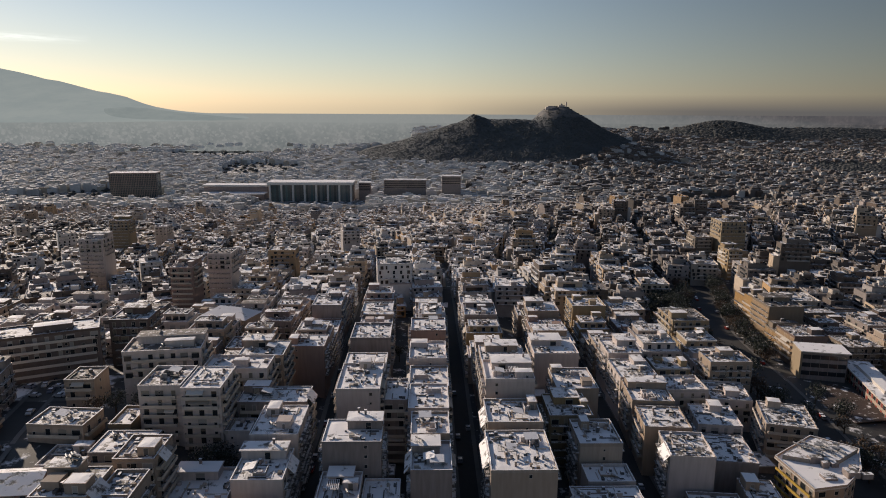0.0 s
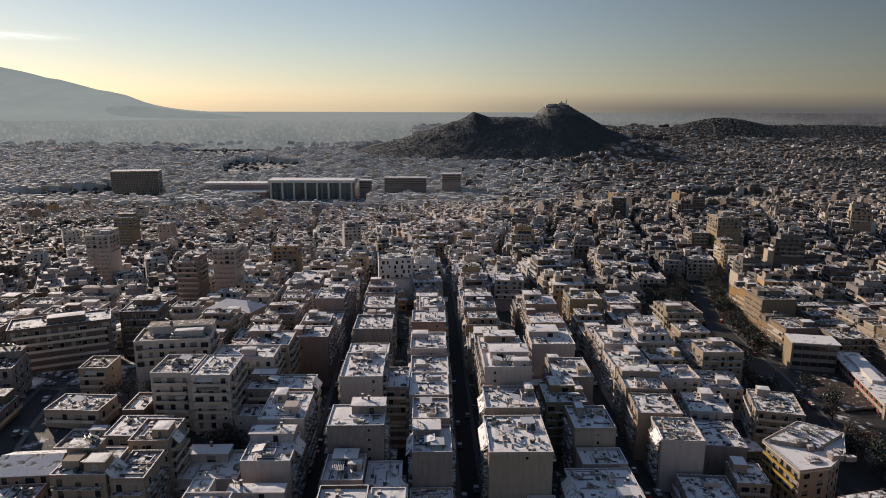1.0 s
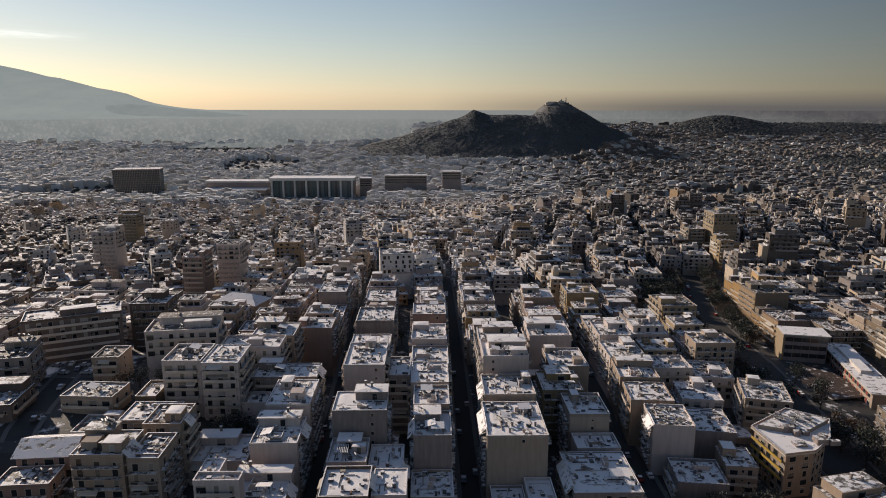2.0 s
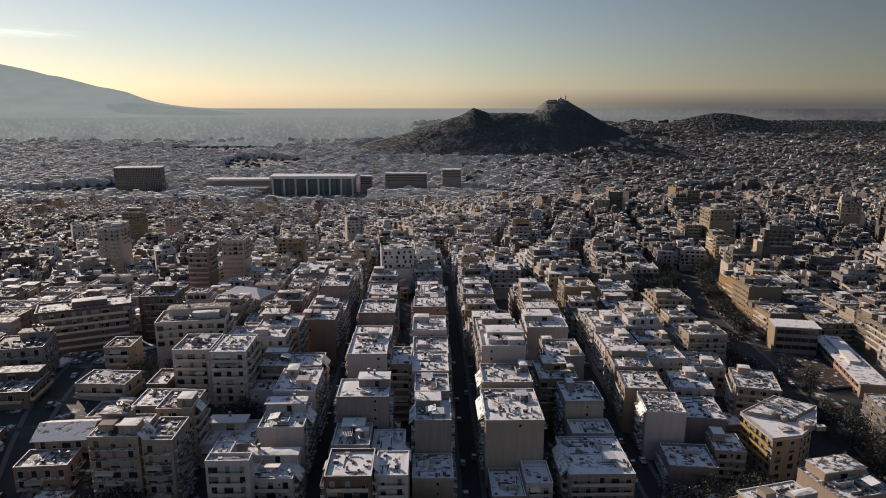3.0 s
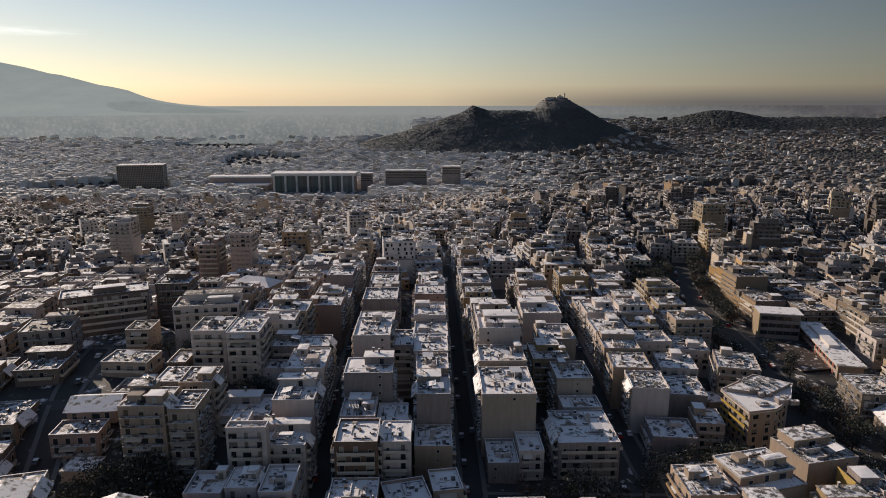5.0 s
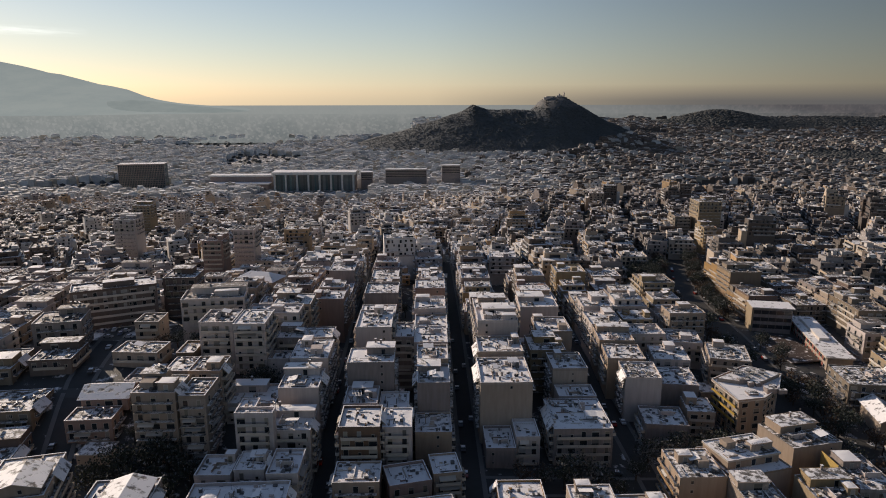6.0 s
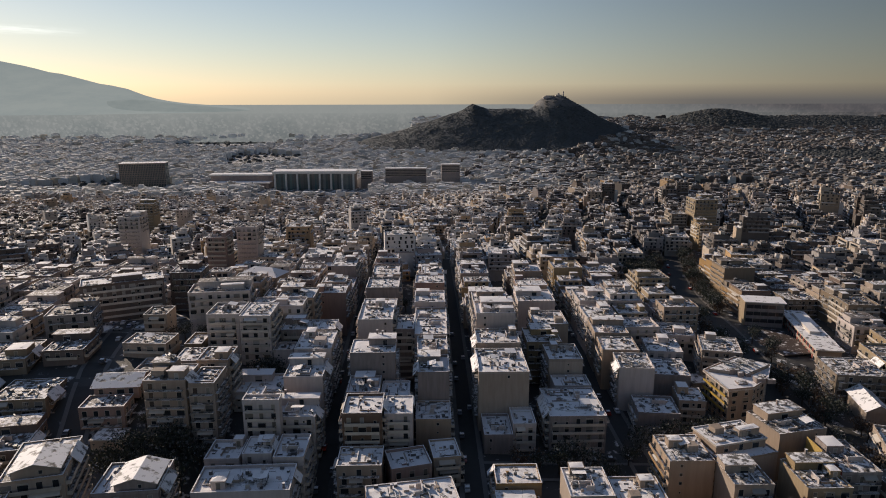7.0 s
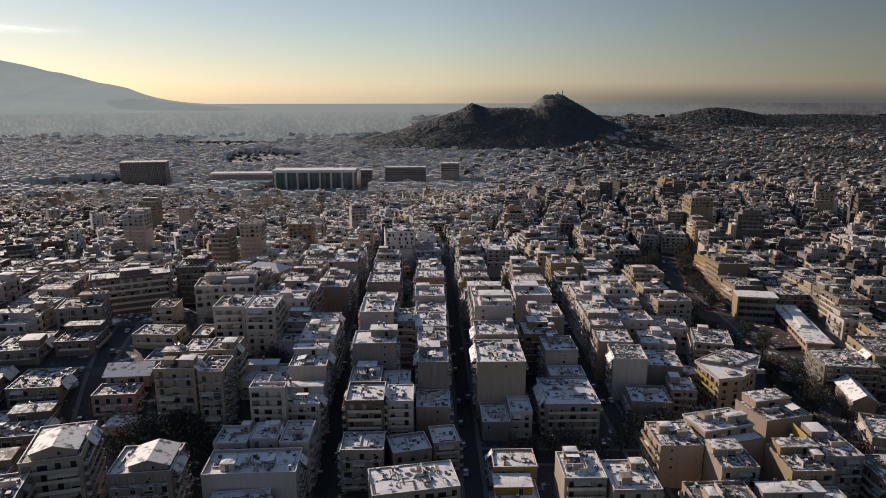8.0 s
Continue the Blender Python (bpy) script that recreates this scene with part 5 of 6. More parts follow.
# ---- distance with haze painted in ----
def distance(name, low, high, low_east, high_east, glow, size=(0.03, 0.012, 0.08), speck=0.0, veil=0.0, crest=None):
    """Far-off land and water whose haze is painted in as glowing colour."""
    m = bpy.data.materials.new(name)
    m.use_nodes = True
    n, l = m.node_tree.nodes, m.node_tree.links
    b = n["Principled BSDF"]
    geo, tex, mix = n.new("ShaderNodeAttribute"), n.new("ShaderNodeTexNoise"), n.new("ShaderNodeMix")
    geo.attribute_name = "plan_place"
    mp = n.new("ShaderNodeMapping")
    mp.inputs["Scale"].default_value = size
    if speck:
        # blocks and groves lie by bearing and by distance
        at, inv, bear, vec = n.new("ShaderNodeSeparateXYZ"), n.new("ShaderNodeMath"), n.new("ShaderNodeMath"), n.new("ShaderNodeCombineXYZ")
        inv.operation, bear.operation = "DIVIDE", "MULTIPLY"
        inv.inputs[0].default_value = 1.0
        l.new(geo.outputs["Vector"], at.inputs[0]), l.new(at.outputs[1], inv.inputs[1])
        l.new(at.outputs[0], bear.inputs[0]), l.new(inv.outputs[0], bear.inputs[1])
        l.new(bear.outputs[0], vec.inputs[0]), l.new(inv.outputs[0], vec.inputs[1])
        l.new(vec.outputs[0], mp.inputs[0])
    else:
        l.new(geo.outputs["Vector"], mp.inputs[0])
    l.new(mp.outputs[0], tex.inputs["Vector"])
    tex.inputs["Detail"].default_value, tex.inputs["Scale"].default_value, tex.inputs["Roughness"].default_value = 8, 0.12 if speck else 1.0, 0.75
    ramp = n.new("ShaderNodeMapRange")
    ramp.inputs["From Min"].default_value, ramp.inputs["From Max"].default_value = 0.40, 0.62
    l.new(tex.outputs[0], ramp.inputs[0])
    mix.data_type = "RGBA"
    cells, spread, specks, total = n.new("ShaderNodeTexVoronoi"), n.new("ShaderNodeMath"), n.new("ShaderNodeMath"), n.new("ShaderNodeMath")
    l.new(mp.outputs[0], cells.inputs["Vector"])
    cells.inputs["Scale"].default_value = 2.0
    spread.operation, specks.operation, total.operation, total.use_clamp = "POWER", "MULTIPLY", "MULTIPLY_ADD", True
    spread.inputs[1].default_value, specks.inputs[1].default_value, total.inputs[1].default_value = 3.0, speck, 1 - 0.6 * speck
    tone_of = n.new("ShaderNodeSeparateColor")
    l.new(cells.outputs["Color"], tone_of.inputs[0]), l.new(tone_of.outputs[0], spread.inputs[0])
    l.new(spread.outputs[0], specks.inputs[0]), l.new(ramp.outputs[0], total.inputs[0]), l.new(specks.outputs[0], total.inputs[2])
    l.new(total.outputs[0], mix.inputs[0])
    mix.inputs[6].default_value, mix.inputs[7].default_value = (*low, 1), (*high, 1)
    east, blend, sep, span = n.new("ShaderNodeMix"), n.new("ShaderNodeMix"), n.new("ShaderNodeSeparateXYZ"), n.new("ShaderNodeMapRange")
    east.data_type = blend.data_type = "RGBA"
    l.new(total.outputs[0], east.inputs[0])
    east.inputs[6].default_value, east.inputs[7].default_value = (*low_east, 1), (*high_east, 1)
    l.new(geo.outputs["Vector"], sep.inputs[0]), l.new(sep.outputs[0], span.inputs[0])
    span.inputs["From Min"].default_value, span.inputs["From Max"].default_value = -1500, 2600
    l.new(span.outputs[0], blend.inputs[0]), l.new(mix.outputs[2], blend.inputs[6]), l.new(east.outputs[2], blend.inputs[7])
    # painted haze: the colour pales with distance, most towards the sun
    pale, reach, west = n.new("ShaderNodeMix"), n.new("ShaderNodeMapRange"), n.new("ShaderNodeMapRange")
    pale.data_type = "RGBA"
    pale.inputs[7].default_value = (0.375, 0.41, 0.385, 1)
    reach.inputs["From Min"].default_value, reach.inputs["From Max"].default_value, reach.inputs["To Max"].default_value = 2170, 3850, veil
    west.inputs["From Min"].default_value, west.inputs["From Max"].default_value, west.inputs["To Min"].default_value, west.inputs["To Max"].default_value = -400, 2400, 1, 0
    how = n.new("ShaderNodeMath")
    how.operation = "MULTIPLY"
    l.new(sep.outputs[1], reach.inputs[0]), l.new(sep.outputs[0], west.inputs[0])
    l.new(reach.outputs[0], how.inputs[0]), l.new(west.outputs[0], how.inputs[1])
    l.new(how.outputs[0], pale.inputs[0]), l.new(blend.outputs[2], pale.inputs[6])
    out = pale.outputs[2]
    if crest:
        # painted haze thins with height, so the crest is darkened
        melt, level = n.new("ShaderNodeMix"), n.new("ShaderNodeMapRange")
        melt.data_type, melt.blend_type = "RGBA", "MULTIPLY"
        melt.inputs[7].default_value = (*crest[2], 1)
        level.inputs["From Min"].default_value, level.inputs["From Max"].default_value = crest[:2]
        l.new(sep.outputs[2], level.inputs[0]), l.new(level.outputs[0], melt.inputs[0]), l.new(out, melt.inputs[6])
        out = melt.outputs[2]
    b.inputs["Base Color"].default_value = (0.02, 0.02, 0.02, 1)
    # the painted haze is given off as emission
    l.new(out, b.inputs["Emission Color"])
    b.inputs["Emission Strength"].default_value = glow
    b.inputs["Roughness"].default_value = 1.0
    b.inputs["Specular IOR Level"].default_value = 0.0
    return m


# Haze glow is held in these colours, brighter west than east.
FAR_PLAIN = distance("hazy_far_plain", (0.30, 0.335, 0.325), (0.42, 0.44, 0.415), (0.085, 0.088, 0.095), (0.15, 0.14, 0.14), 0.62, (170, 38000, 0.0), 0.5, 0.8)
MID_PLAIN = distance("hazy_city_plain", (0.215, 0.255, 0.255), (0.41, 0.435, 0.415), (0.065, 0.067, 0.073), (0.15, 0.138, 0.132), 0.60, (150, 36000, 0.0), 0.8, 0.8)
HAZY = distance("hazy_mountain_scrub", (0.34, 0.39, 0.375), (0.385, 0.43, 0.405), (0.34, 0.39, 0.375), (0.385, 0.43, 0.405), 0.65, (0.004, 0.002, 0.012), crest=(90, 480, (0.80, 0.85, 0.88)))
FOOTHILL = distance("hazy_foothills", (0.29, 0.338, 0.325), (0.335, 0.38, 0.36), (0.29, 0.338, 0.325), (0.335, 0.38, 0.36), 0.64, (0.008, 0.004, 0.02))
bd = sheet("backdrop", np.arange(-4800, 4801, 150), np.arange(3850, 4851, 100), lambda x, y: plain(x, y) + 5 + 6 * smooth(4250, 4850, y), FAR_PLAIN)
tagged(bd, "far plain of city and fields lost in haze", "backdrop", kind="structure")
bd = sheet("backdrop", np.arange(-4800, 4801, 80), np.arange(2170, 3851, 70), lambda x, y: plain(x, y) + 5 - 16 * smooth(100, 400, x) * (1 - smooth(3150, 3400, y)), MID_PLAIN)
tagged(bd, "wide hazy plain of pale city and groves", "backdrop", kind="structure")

def mountain(x, y):
    crest = np.interp(x, (-4800, -3600, -3200, -2950, -2784, -2604, -2460, -2391, -2278, -2132, -2030, -1917, -1816, -1666, -1492, -1157, 0), (470, 420, 375, 340, 316, 281, 241, 234, 202, 159, 148, 100, 68, 42, 27, 8, -60))
    wob = np.vectorize(lambda a, b: noise.noise((a / 300, b / 300, 5.0)))(x, y) * 0.07
    t = np.clip(1 - np.abs(y - 4550) / 900, 0, 1)
    return plain(x, y) - 4 + (crest - plain(x, y)) * (t ** 1.2 + wob * t)


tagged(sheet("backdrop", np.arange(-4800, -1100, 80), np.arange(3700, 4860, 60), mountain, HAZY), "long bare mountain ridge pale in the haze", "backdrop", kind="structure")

def foothills(x, y):
    top = 52 + 10 * np.sin(x / 260.0) + 7 * np.sin(x / 97.0 + 1) + 0.012 * np.abs(np.minimum(x + 600, 0))
    t = np.clip(1 - np.abs(y - 4180) / 260, 0, 1)
    return plain(x, y) - 3 + (top - plain(x, y)) * t * (1 - smooth(-1900, -900, x))


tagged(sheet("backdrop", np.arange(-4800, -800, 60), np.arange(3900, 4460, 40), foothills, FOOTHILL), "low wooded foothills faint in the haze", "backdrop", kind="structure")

# ---- streets with kerbs ----
def ribbon(name, label, line, lo, hi, half, lift, mat, category, offset=0.0, across=False):
    pts = np.arange(lo, hi + 0.1, 10.0)
    g = Geo()
    for a, b in zip(pts[:-1], pts[1:]):
        quad = []
        for t, s in ((a, -1), (a, 1), (b, 1), (b, -1)):
            x, y = (t, line(t) + offset + s * half) if across else (line(t) + offset + s * half, t)
            quad.append((x, y, gz(x, y) + lift))
        g.poly(quad if not across else quad[::-1])
    return tagged(new(name, g.mesh(name, mat)), label, category, kind="structure")


STREETS = ((street_a, 40, 320, 2.1, False), (lambda y: 13.3, 40, 330, 2.1, False), (lambda y: 55.5, 60, 300, 2.2, False), (street_l, 74, 260, 2.6, False), (avenue, 60, 360, 7.0, False), (lambda x: 91.0 + 0.05 * (x - 15), 16, 104, 3.0, True))
for line, lo, hi, half, across in STREETS:
    ribbon("road", "narrow wet asphalt street with traces of snow", line, lo, hi, half, 0.09, ASPHALT, "road", 0.0, across)
    for side in (-1, 1):
        ribbon("pavement", "raised grey pavement strewn with snow", line, lo, hi, 0.55, 0.19, PAVING, "pavement", side * (half + 0.55), across)

# ---- wedge-shaped corner block by the avenue ----
def ring(pts, inset):
    c = (sum(p[0] for p in pts) / len(pts), sum(p[1] for p in pts) / len(pts))
    out = []
    for x, y in pts:
        dx, dy = x - c[0], y - c[1]
        k = 1 - inset / math.hypot(dx, dy)
        out.append((c[0] + dx * k, c[1] + dy * k))
    return out


def corner_block(pts, top, floors, band, label, name="apartment_building"):
    """Block on a many-sided plan with a balcony band round every storey and a roof terrace."""
    base = min(gz(x, y) for x, y in pts) - 0.5
    cx, cy = sum(p[0] for p in pts) / len(pts), sum(p[1] for p in pts) / len(pts)
    loc = [(x - cx, y - cy) for x, y in pts]
    thing = tagged(new(name), label, "building", "city blocks")
    thing.matrix_basis = pose(cx, cy, base)
    TAKEN.append((min(p[0] for p in pts), max(p[0] for p in pts), min(p[1] for p in pts), max(p[1] for p in pts)))
    h = top - base
    put("wall", Geo().prism(ring(loc, 1.0), 0, h).mesh("wall", WALLS["cream"]), thing)
    put("roof", Geo().prism(loc, h, h + 0.22, 0, 1).mesh("roof", SLAB, SNOW), thing)
    inner = ring(loc, 0.15)
    for k in range(1, floors):
        z = h - k * STOREY
        g = Geo().prism(loc, z - 0.13, z)
        n = len(loc)
        for i in range(n):
            a, b, c, d = loc[i], loc[(i + 1) % n], inner[(i + 1) % n], inner[i]
            g.prism([a, b, c, d], z, z + 0.62)
        put("balcony", g.mesh("balcony", SLAB), thing)
        if k < 4:
            a, b = loc[-1], loc[0]
            put("coloured_panel", Geo().prism([(a[0] - 0.12, a[1] - 1.0), (b[0] - 0.28, b[1] + 1), (b[0] - 0.08, b[1] + 1), (a[0] + 0.08, a[1] - 1.0)], z + 0.02, z + 0.60).mesh("coloured_panel", band), thing, label="yellow balcony front")
        wl_ = ring(loc, 1.0)
        for i in range(n):
            a, b = Vector(wl_[i]), Vector(wl_[(i + 1) % n])
            e = b - a
            turn = math.atan2(e.y, e.x)
            m = max(1, int(e.length / 2.5))
            for j in range(m):
                p = a + e * (j + 0.5) / m
                put("window", window_mesh((0, 2, 1, 5)[(i + j + k) % 4]), thing, (p.x, p.y, z + 0.06), turn)
    rr = random.Random(3)
    put("upper_storey", Geo().prism([(-9, 2.5), (-4, 0.5), (2.5, 0), (10, 5), (3.0, 10.2)], h + 0.22, h + 1.3, 0, 1).mesh("upper_storey", WALLS["cream"], SNOW_HALF), thing)
    for k in range(18):
        put("water_heater", heater_mesh(), thing, (rr.uniform(-4, 6), rr.uniform(1.5, 7), h + 1.3), 2.2 + rr.uniform(-0.2, 0.2))
    for k in range(9):
        x, y = rr.uniform(-7, 7), rr.uniform(-6, 2)
        w, d, u = rr.uniform(1.2, 3.0), rr.uniform(1.0, 2.4), rr.uniform(0.4, 1.5)
        put("roof_room", Geo().box(x - w / 2, x + w / 2, y - d / 2, y + d / 2, h + 0.22, h + 0.22 + u, 0, 1).mesh("roof_room", WALLS["grey"], SNOW_THIN), thing)
    rim, inside = ring(loc, 0.05), ring(loc, 0.3)
    for i in range(len(loc)):
        j = (i + 1) % len(loc)
        put("parapet", Geo().prism([rim[i], rim[j], inside[j], inside[i]], h + 0.22, h + 0.75, 0, 1).mesh("parapet", WALLS["cream"], SNOW), thing)
    return thing


YELLOW_BAND = WALLS["yellow"]
corner_block([(84.9, 116.8), (92.7, 118.2), (99.6, 124.0), (105.0, 133.5), (97.0, 140.0), (83.4, 130.5)], 21.0, 6, YELLOW_BAND, "many-sided corner block with yellow balcony fronts and snowy terrace")

# ---- school by the avenue ----
school = tagged(new("school_building"), "flat-roofed dark school block with window bands and snow on top", "school")
zs = gz(140, 205) - 0.5
school.matrix_basis = pose(139.5, 207.5, zs, 0, 0, -12)
hs = 18 - zs
put("wall", Geo().box(-7.2, 7.2, -4, 4, 0, hs).mesh("wall", WALLS["grey"]), school)
put("end_wall", Geo().box(-0.3, 0.3, -4.4, 4.4, 0, hs + 0.3).mesh("end_wall", WALLS["ochre"]), school, (-7.5, 0, 0))
put("roof", Geo().box(-7.9, 7.9, -4.8, 4.8, hs, hs + 0.4, 0, 1).mesh("roof", SLAB, SNOW), school)
for k in range(3):
    for j in range(5):
        put("window_band", Geo().box(-1.32, 1.32, -4.08, -3.98, -0.75, 0.75).mesh("window_band", GLASS), school, (-5.6 + 2.8 * j, 0, hs - 1.7 - k * 2.9))
TAKEN.append((130, 153, 200, 216))
wing = tagged(new("school_wing"), "long low school wing with red panels and snowy roof", "school")
zw = gz(155, 195) - 0.5
wing.matrix_basis = pose(150.5, 190, zw, 0, 0, -12.5)
hw = 12 - zw
put("wall", Geo().box(-5.5, 2.5, -24, 20, 0, hw).mesh("wall", WALLS["cream"]), wing)
put("roof", Geo().box(-6.2, 3.2, -24.6, 20.6, hw, hw + 0.5, 0, 1).mesh("roof", SLAB, SNOW_HALF), wing)
put("roof_light", Geo().box(-3.2, 0.2, -8, 14, hw + 0.5, hw + 1.6, 0, 1).mesh("roof_light", SLAB, SNOW), wing)
for k in range(2):
    for j in range(12):
        put("window", window_mesh(2), wing, (-5.5, -21.5 + j * 3.5, hw - 2.0 - k * 2.5), -math.pi / 2)
        put("red_panel", Geo().box(-0.6, 0.6, -0.06, 0.02, 0, 1.6).mesh("red_panel", WALLS["red"]), wing, (-5.5, -19.8 + j * 3.5, hw - 2.0 - k * 2.5), -math.pi / 2)
TAKEN.append((144, 164, 170, 216))
yard = tagged(new("school_yard", Geo().box(-8, 8, -13, 13, 0, 0.2).mesh("school_yard", snow_material("muddy_school_yard", 0.16, 0.3, under=(0.06, 0.042, 0.034)))), "bare brown school yard", "yard", kind="structure")
yard.matrix_basis = pose(136, 186, gz(134, 184) + 0.3, 0, 0, 10)

hut = tagged(new("gabled_house"), "small house with a pitched white snow-covered roof", "house")
hut.matrix_basis = pose(132, 127.5, gz(132, 127.5), 0, 0, -12)
put("wall", Geo().box(-3.2, 3.2, -7, 7, -0.5, 5.0).mesh("wall", WALLS["cream"]), hut)
rf = Geo()
rf.v = [(-3.8, -7.6, 4.9), (3.8, -7.6, 4.9), (0, -7.6, 7.2), (-3.8, 7.6, 4.9), (3.8, 7.6, 4.9), (0, 7.6, 7.2)]
rf.f, rf.m = [(0, 1, 2), (3, 5, 4), (0, 2, 5, 3), (1, 4, 5, 2), (0, 3, 4, 1)], [1, 1, 0, 0, 1]
put("roof", rf.mesh("roof", SNOW_HALF, WALLS["cream"]), hut)
TAKEN.append((127, 137, 118, 137))
villa = tagged(new("gabled_house"), "dusty pink house with a broad pitched snowy roof", "house")
villa.matrix_basis = pose(-72.7, 106.2, gz(-72.7, 106.2), 0, 0, 94)
ev = 31.2 - gz(-72.7, 106.2)
put("wall", Geo().box(-4.2, 4.2, -5.2, 5.2, -0.5, ev).mesh("wall", WALLS["pink"]), villa)
rf = Geo()
rf.v = [(-4.8, -5.9, ev), (4.8, -5.9, ev), (0, -5.9, ev + 1.9), (-4.8, 5.9, ev), (4.8, 5.9, ev), (0, 5.9, ev + 1.9)]
rf.f, rf.m = [(0, 1, 2), (3, 5, 4), (0, 2, 5, 3), (1, 4, 5, 2), (0, 3, 4, 1)], [1, 1, 0, 0, 1]
put("roof", rf.mesh("roof", SNOW_HALF, WALLS["pink"]), villa)
for k in range(3):
    for j in (-3.4, -1.0, 1.4, 3.6):
        put("window", window_mesh((0, 3, 2)[(k + int(j)) % 3]), villa, (-4.2, j, ev - 2.0 - k * STOREY), -math.pi / 2)
    for j in (-2.4, 1.6):
        put("window", window_mesh((3, 0)[k % 2]), villa, (j, -5.2, ev - 2.0 - k * STOREY))

hipped = tagged(new("gabled_house"), "broad cream house under a snow-covered hipped roof", "house")
hipped.matrix_basis = pose(-62.3, 209.5, gz(-62.3, 209.5) - 1, 0, 0, -18)
ev = 31.5 - gz(-62.3, 209.5)
put("wall", Geo().box(-8, 8, -4.6, 4.6, -1.5, ev).mesh("wall", WALLS["cream"]), hipped)
rf = Geo()
rf.v = [(-8.7, -5.3, ev), (8.7, -5.3, ev), (8.7, 5.3, ev), (-8.7, 5.3, ev), (-4, 0, ev + 2.6), (4, 0, ev + 2.6)]
rf.f, rf.m = [(0, 1, 5, 4), (1, 2, 5), (2, 3, 4, 5), (3, 0, 4), (3, 2, 1, 0)], [0, 0, 0, 0, 1]
put("roof", rf.mesh("roof", SNOW, WALLS["cream"]), hipped)
for k in range(4):
    put("window", window_mesh(1), hipped, (-6 + 4 * k, -4.6, ev - 2.7))
ribbon("pavement", "open snowy car park beside the street", lambda y: -89.0, 143, 163, 12.0, 0.16, SNOW_FIELD, "car park")

# ---- low sheds and yard roofs between the blocks ----
def shed(x, y, w, d, h, rz):
    base = gz(x, y) - 0.4
    ob = tagged(new("shed"), "low flat-roofed yard building under snow", "shed", "yard buildings")
    ob.matrix_basis = pose(x, y, base, 0, 0, rz)
    put("wall", Geo().box(-w / 2, w / 2, -d / 2, d / 2, 0, h).mesh("wall", WALLS[rng.choice(("white", "cream", "grey"))]), ob)
    put("roof", Geo().box(-w / 2 - 0.2, w / 2 + 0.2, -d / 2 - 0.2, d / 2 + 0.2, h, h + 0.2).mesh("roof", SLAB), ob)
    put("snow_cover", snow_mesh(w, d, rng).mesh("snow_cover", rng.choice((SNOW, SNOW_HALF, SNOW_THIN)) if x > -45 else SNOW_THIN), ob, (0, 0, h + 0.2))
    TAKEN.append((x - w / 2, x + w / 2, y - d / 2, y + d / 2))


for k in range(1500):
    x, y = rng.uniform(-140, 100), rng.uniform(58, 200)
    w, d, h = rng.uniform(4, 8.5), rng.uniform(4, 8.5), rng.choice((2.2, 2.4, 2.6, 4.4))
    if free(x - w / 2 - 0.6, x + w / 2 + 0.6, y - d / 2 - 0.6, y + d / 2 + 0.6) and abs(x - street_a(y)) > 4 + w / 2 and abs(x - 13.3) > 4 + w / 2 and abs(x - 55.5) > 4 + w / 2 and abs(x - street_l(y)) > 4 + w / 2 and not (80 < y < 98 and x > 8):
        shed(x, y, w, d, h, 0)

# ---- trees ----
def tree_parts(seed, tall, wide, leaf, bare=0.35, leaves=760):
    """Trunk with limbs, and a crown of many small leaf clumps with gaps."""
    r = random.Random(seed)
    g = Geo()
    g.tube((0, 0, -0.5), (0, 0, tall * 0.45), 0.22 + tall * 0.012, 7, 0, 0.16)
    tips = []
    for k in range(9):
        a, e = r.uniform(0, math.tau), r.uniform(0.35, 1.2)
        s = Vector((0, 0, tall * r.uniform(0.22, 0.45)))
        t = s + Vector((math.cos(a) * math.cos(e), math.sin(a) * math.cos(e), math.sin(e))) * wide * r.uniform(0.6, 1.0)
        g.tube(s, t, 0.12, 5, 0, 0.04)
        tips.append(t)
        for j in range(2):
            t2 = t + Vector((r.uniform(-1, 1), r.uniform(-1, 1), r.uniform(0, 1))) * wide * 0.45
            g.tube(t, t2, 0.05, 4, 0, 0.02)
            tips.append(t2)
    c = Geo()
    for k in range(leaves):
        t = r.choice(tips)
        p = t + Vector((r.gauss(0, 1), r.gauss(0, 1), r.gauss(0, 0.8))) * wide * 0.24
        q = Euler((r.uniform(0, 6), r.uniform(0, 6), r.uniform(0, 6))).to_matrix()
        s = r.uniform(0.12, 0.30)
        snowy = 1 if r.random() < bare else 0
        c.poly([p + q @ Vector(v) * s for v in ((-1, -0.5, 0), (1, -0.6, 0.2), (1.1, 0.6, -0.1), (-0.8, 0.7, 0.2))], snowy)
    return g.mesh("trunk", BARK), c.mesh("crown", leaf, LEAF_SNOW)


KINDS = [tree_parts(11, 8, 3.4, LEAF, 0.3), tree_parts(12, 10, 3.8, LEAF, 0.15), tree_parts(13, 7, 3.0, LEAF_BROWN, 0.12, 420), tree_parts(14, 11, 3.2, LEAF, 0.1), tree_parts(15, 6, 2.8, LEAF, 0.5)]
TREE_WORDS = ["broad evergreen street tree dusted with snow", "tall dark evergreen street tree", "brown bare-twigged street tree", "slender dark evergreen tree", "small tree white with snow"]


def tree(x, y, kind, size=1.0):
    ob = tagged(new("tree"), TREE_WORDS[kind], "tree", "street and yard trees")
    trunk, crown = KINDS[kind]
    put("trunk", trunk, ob), put("crown", crown, ob)
    ob.matrix_basis = pose(x, y, gz(x, y), 0, 0, rng.uniform(0, 360)) @ Matrix.Scale(0.85 * size, 4)


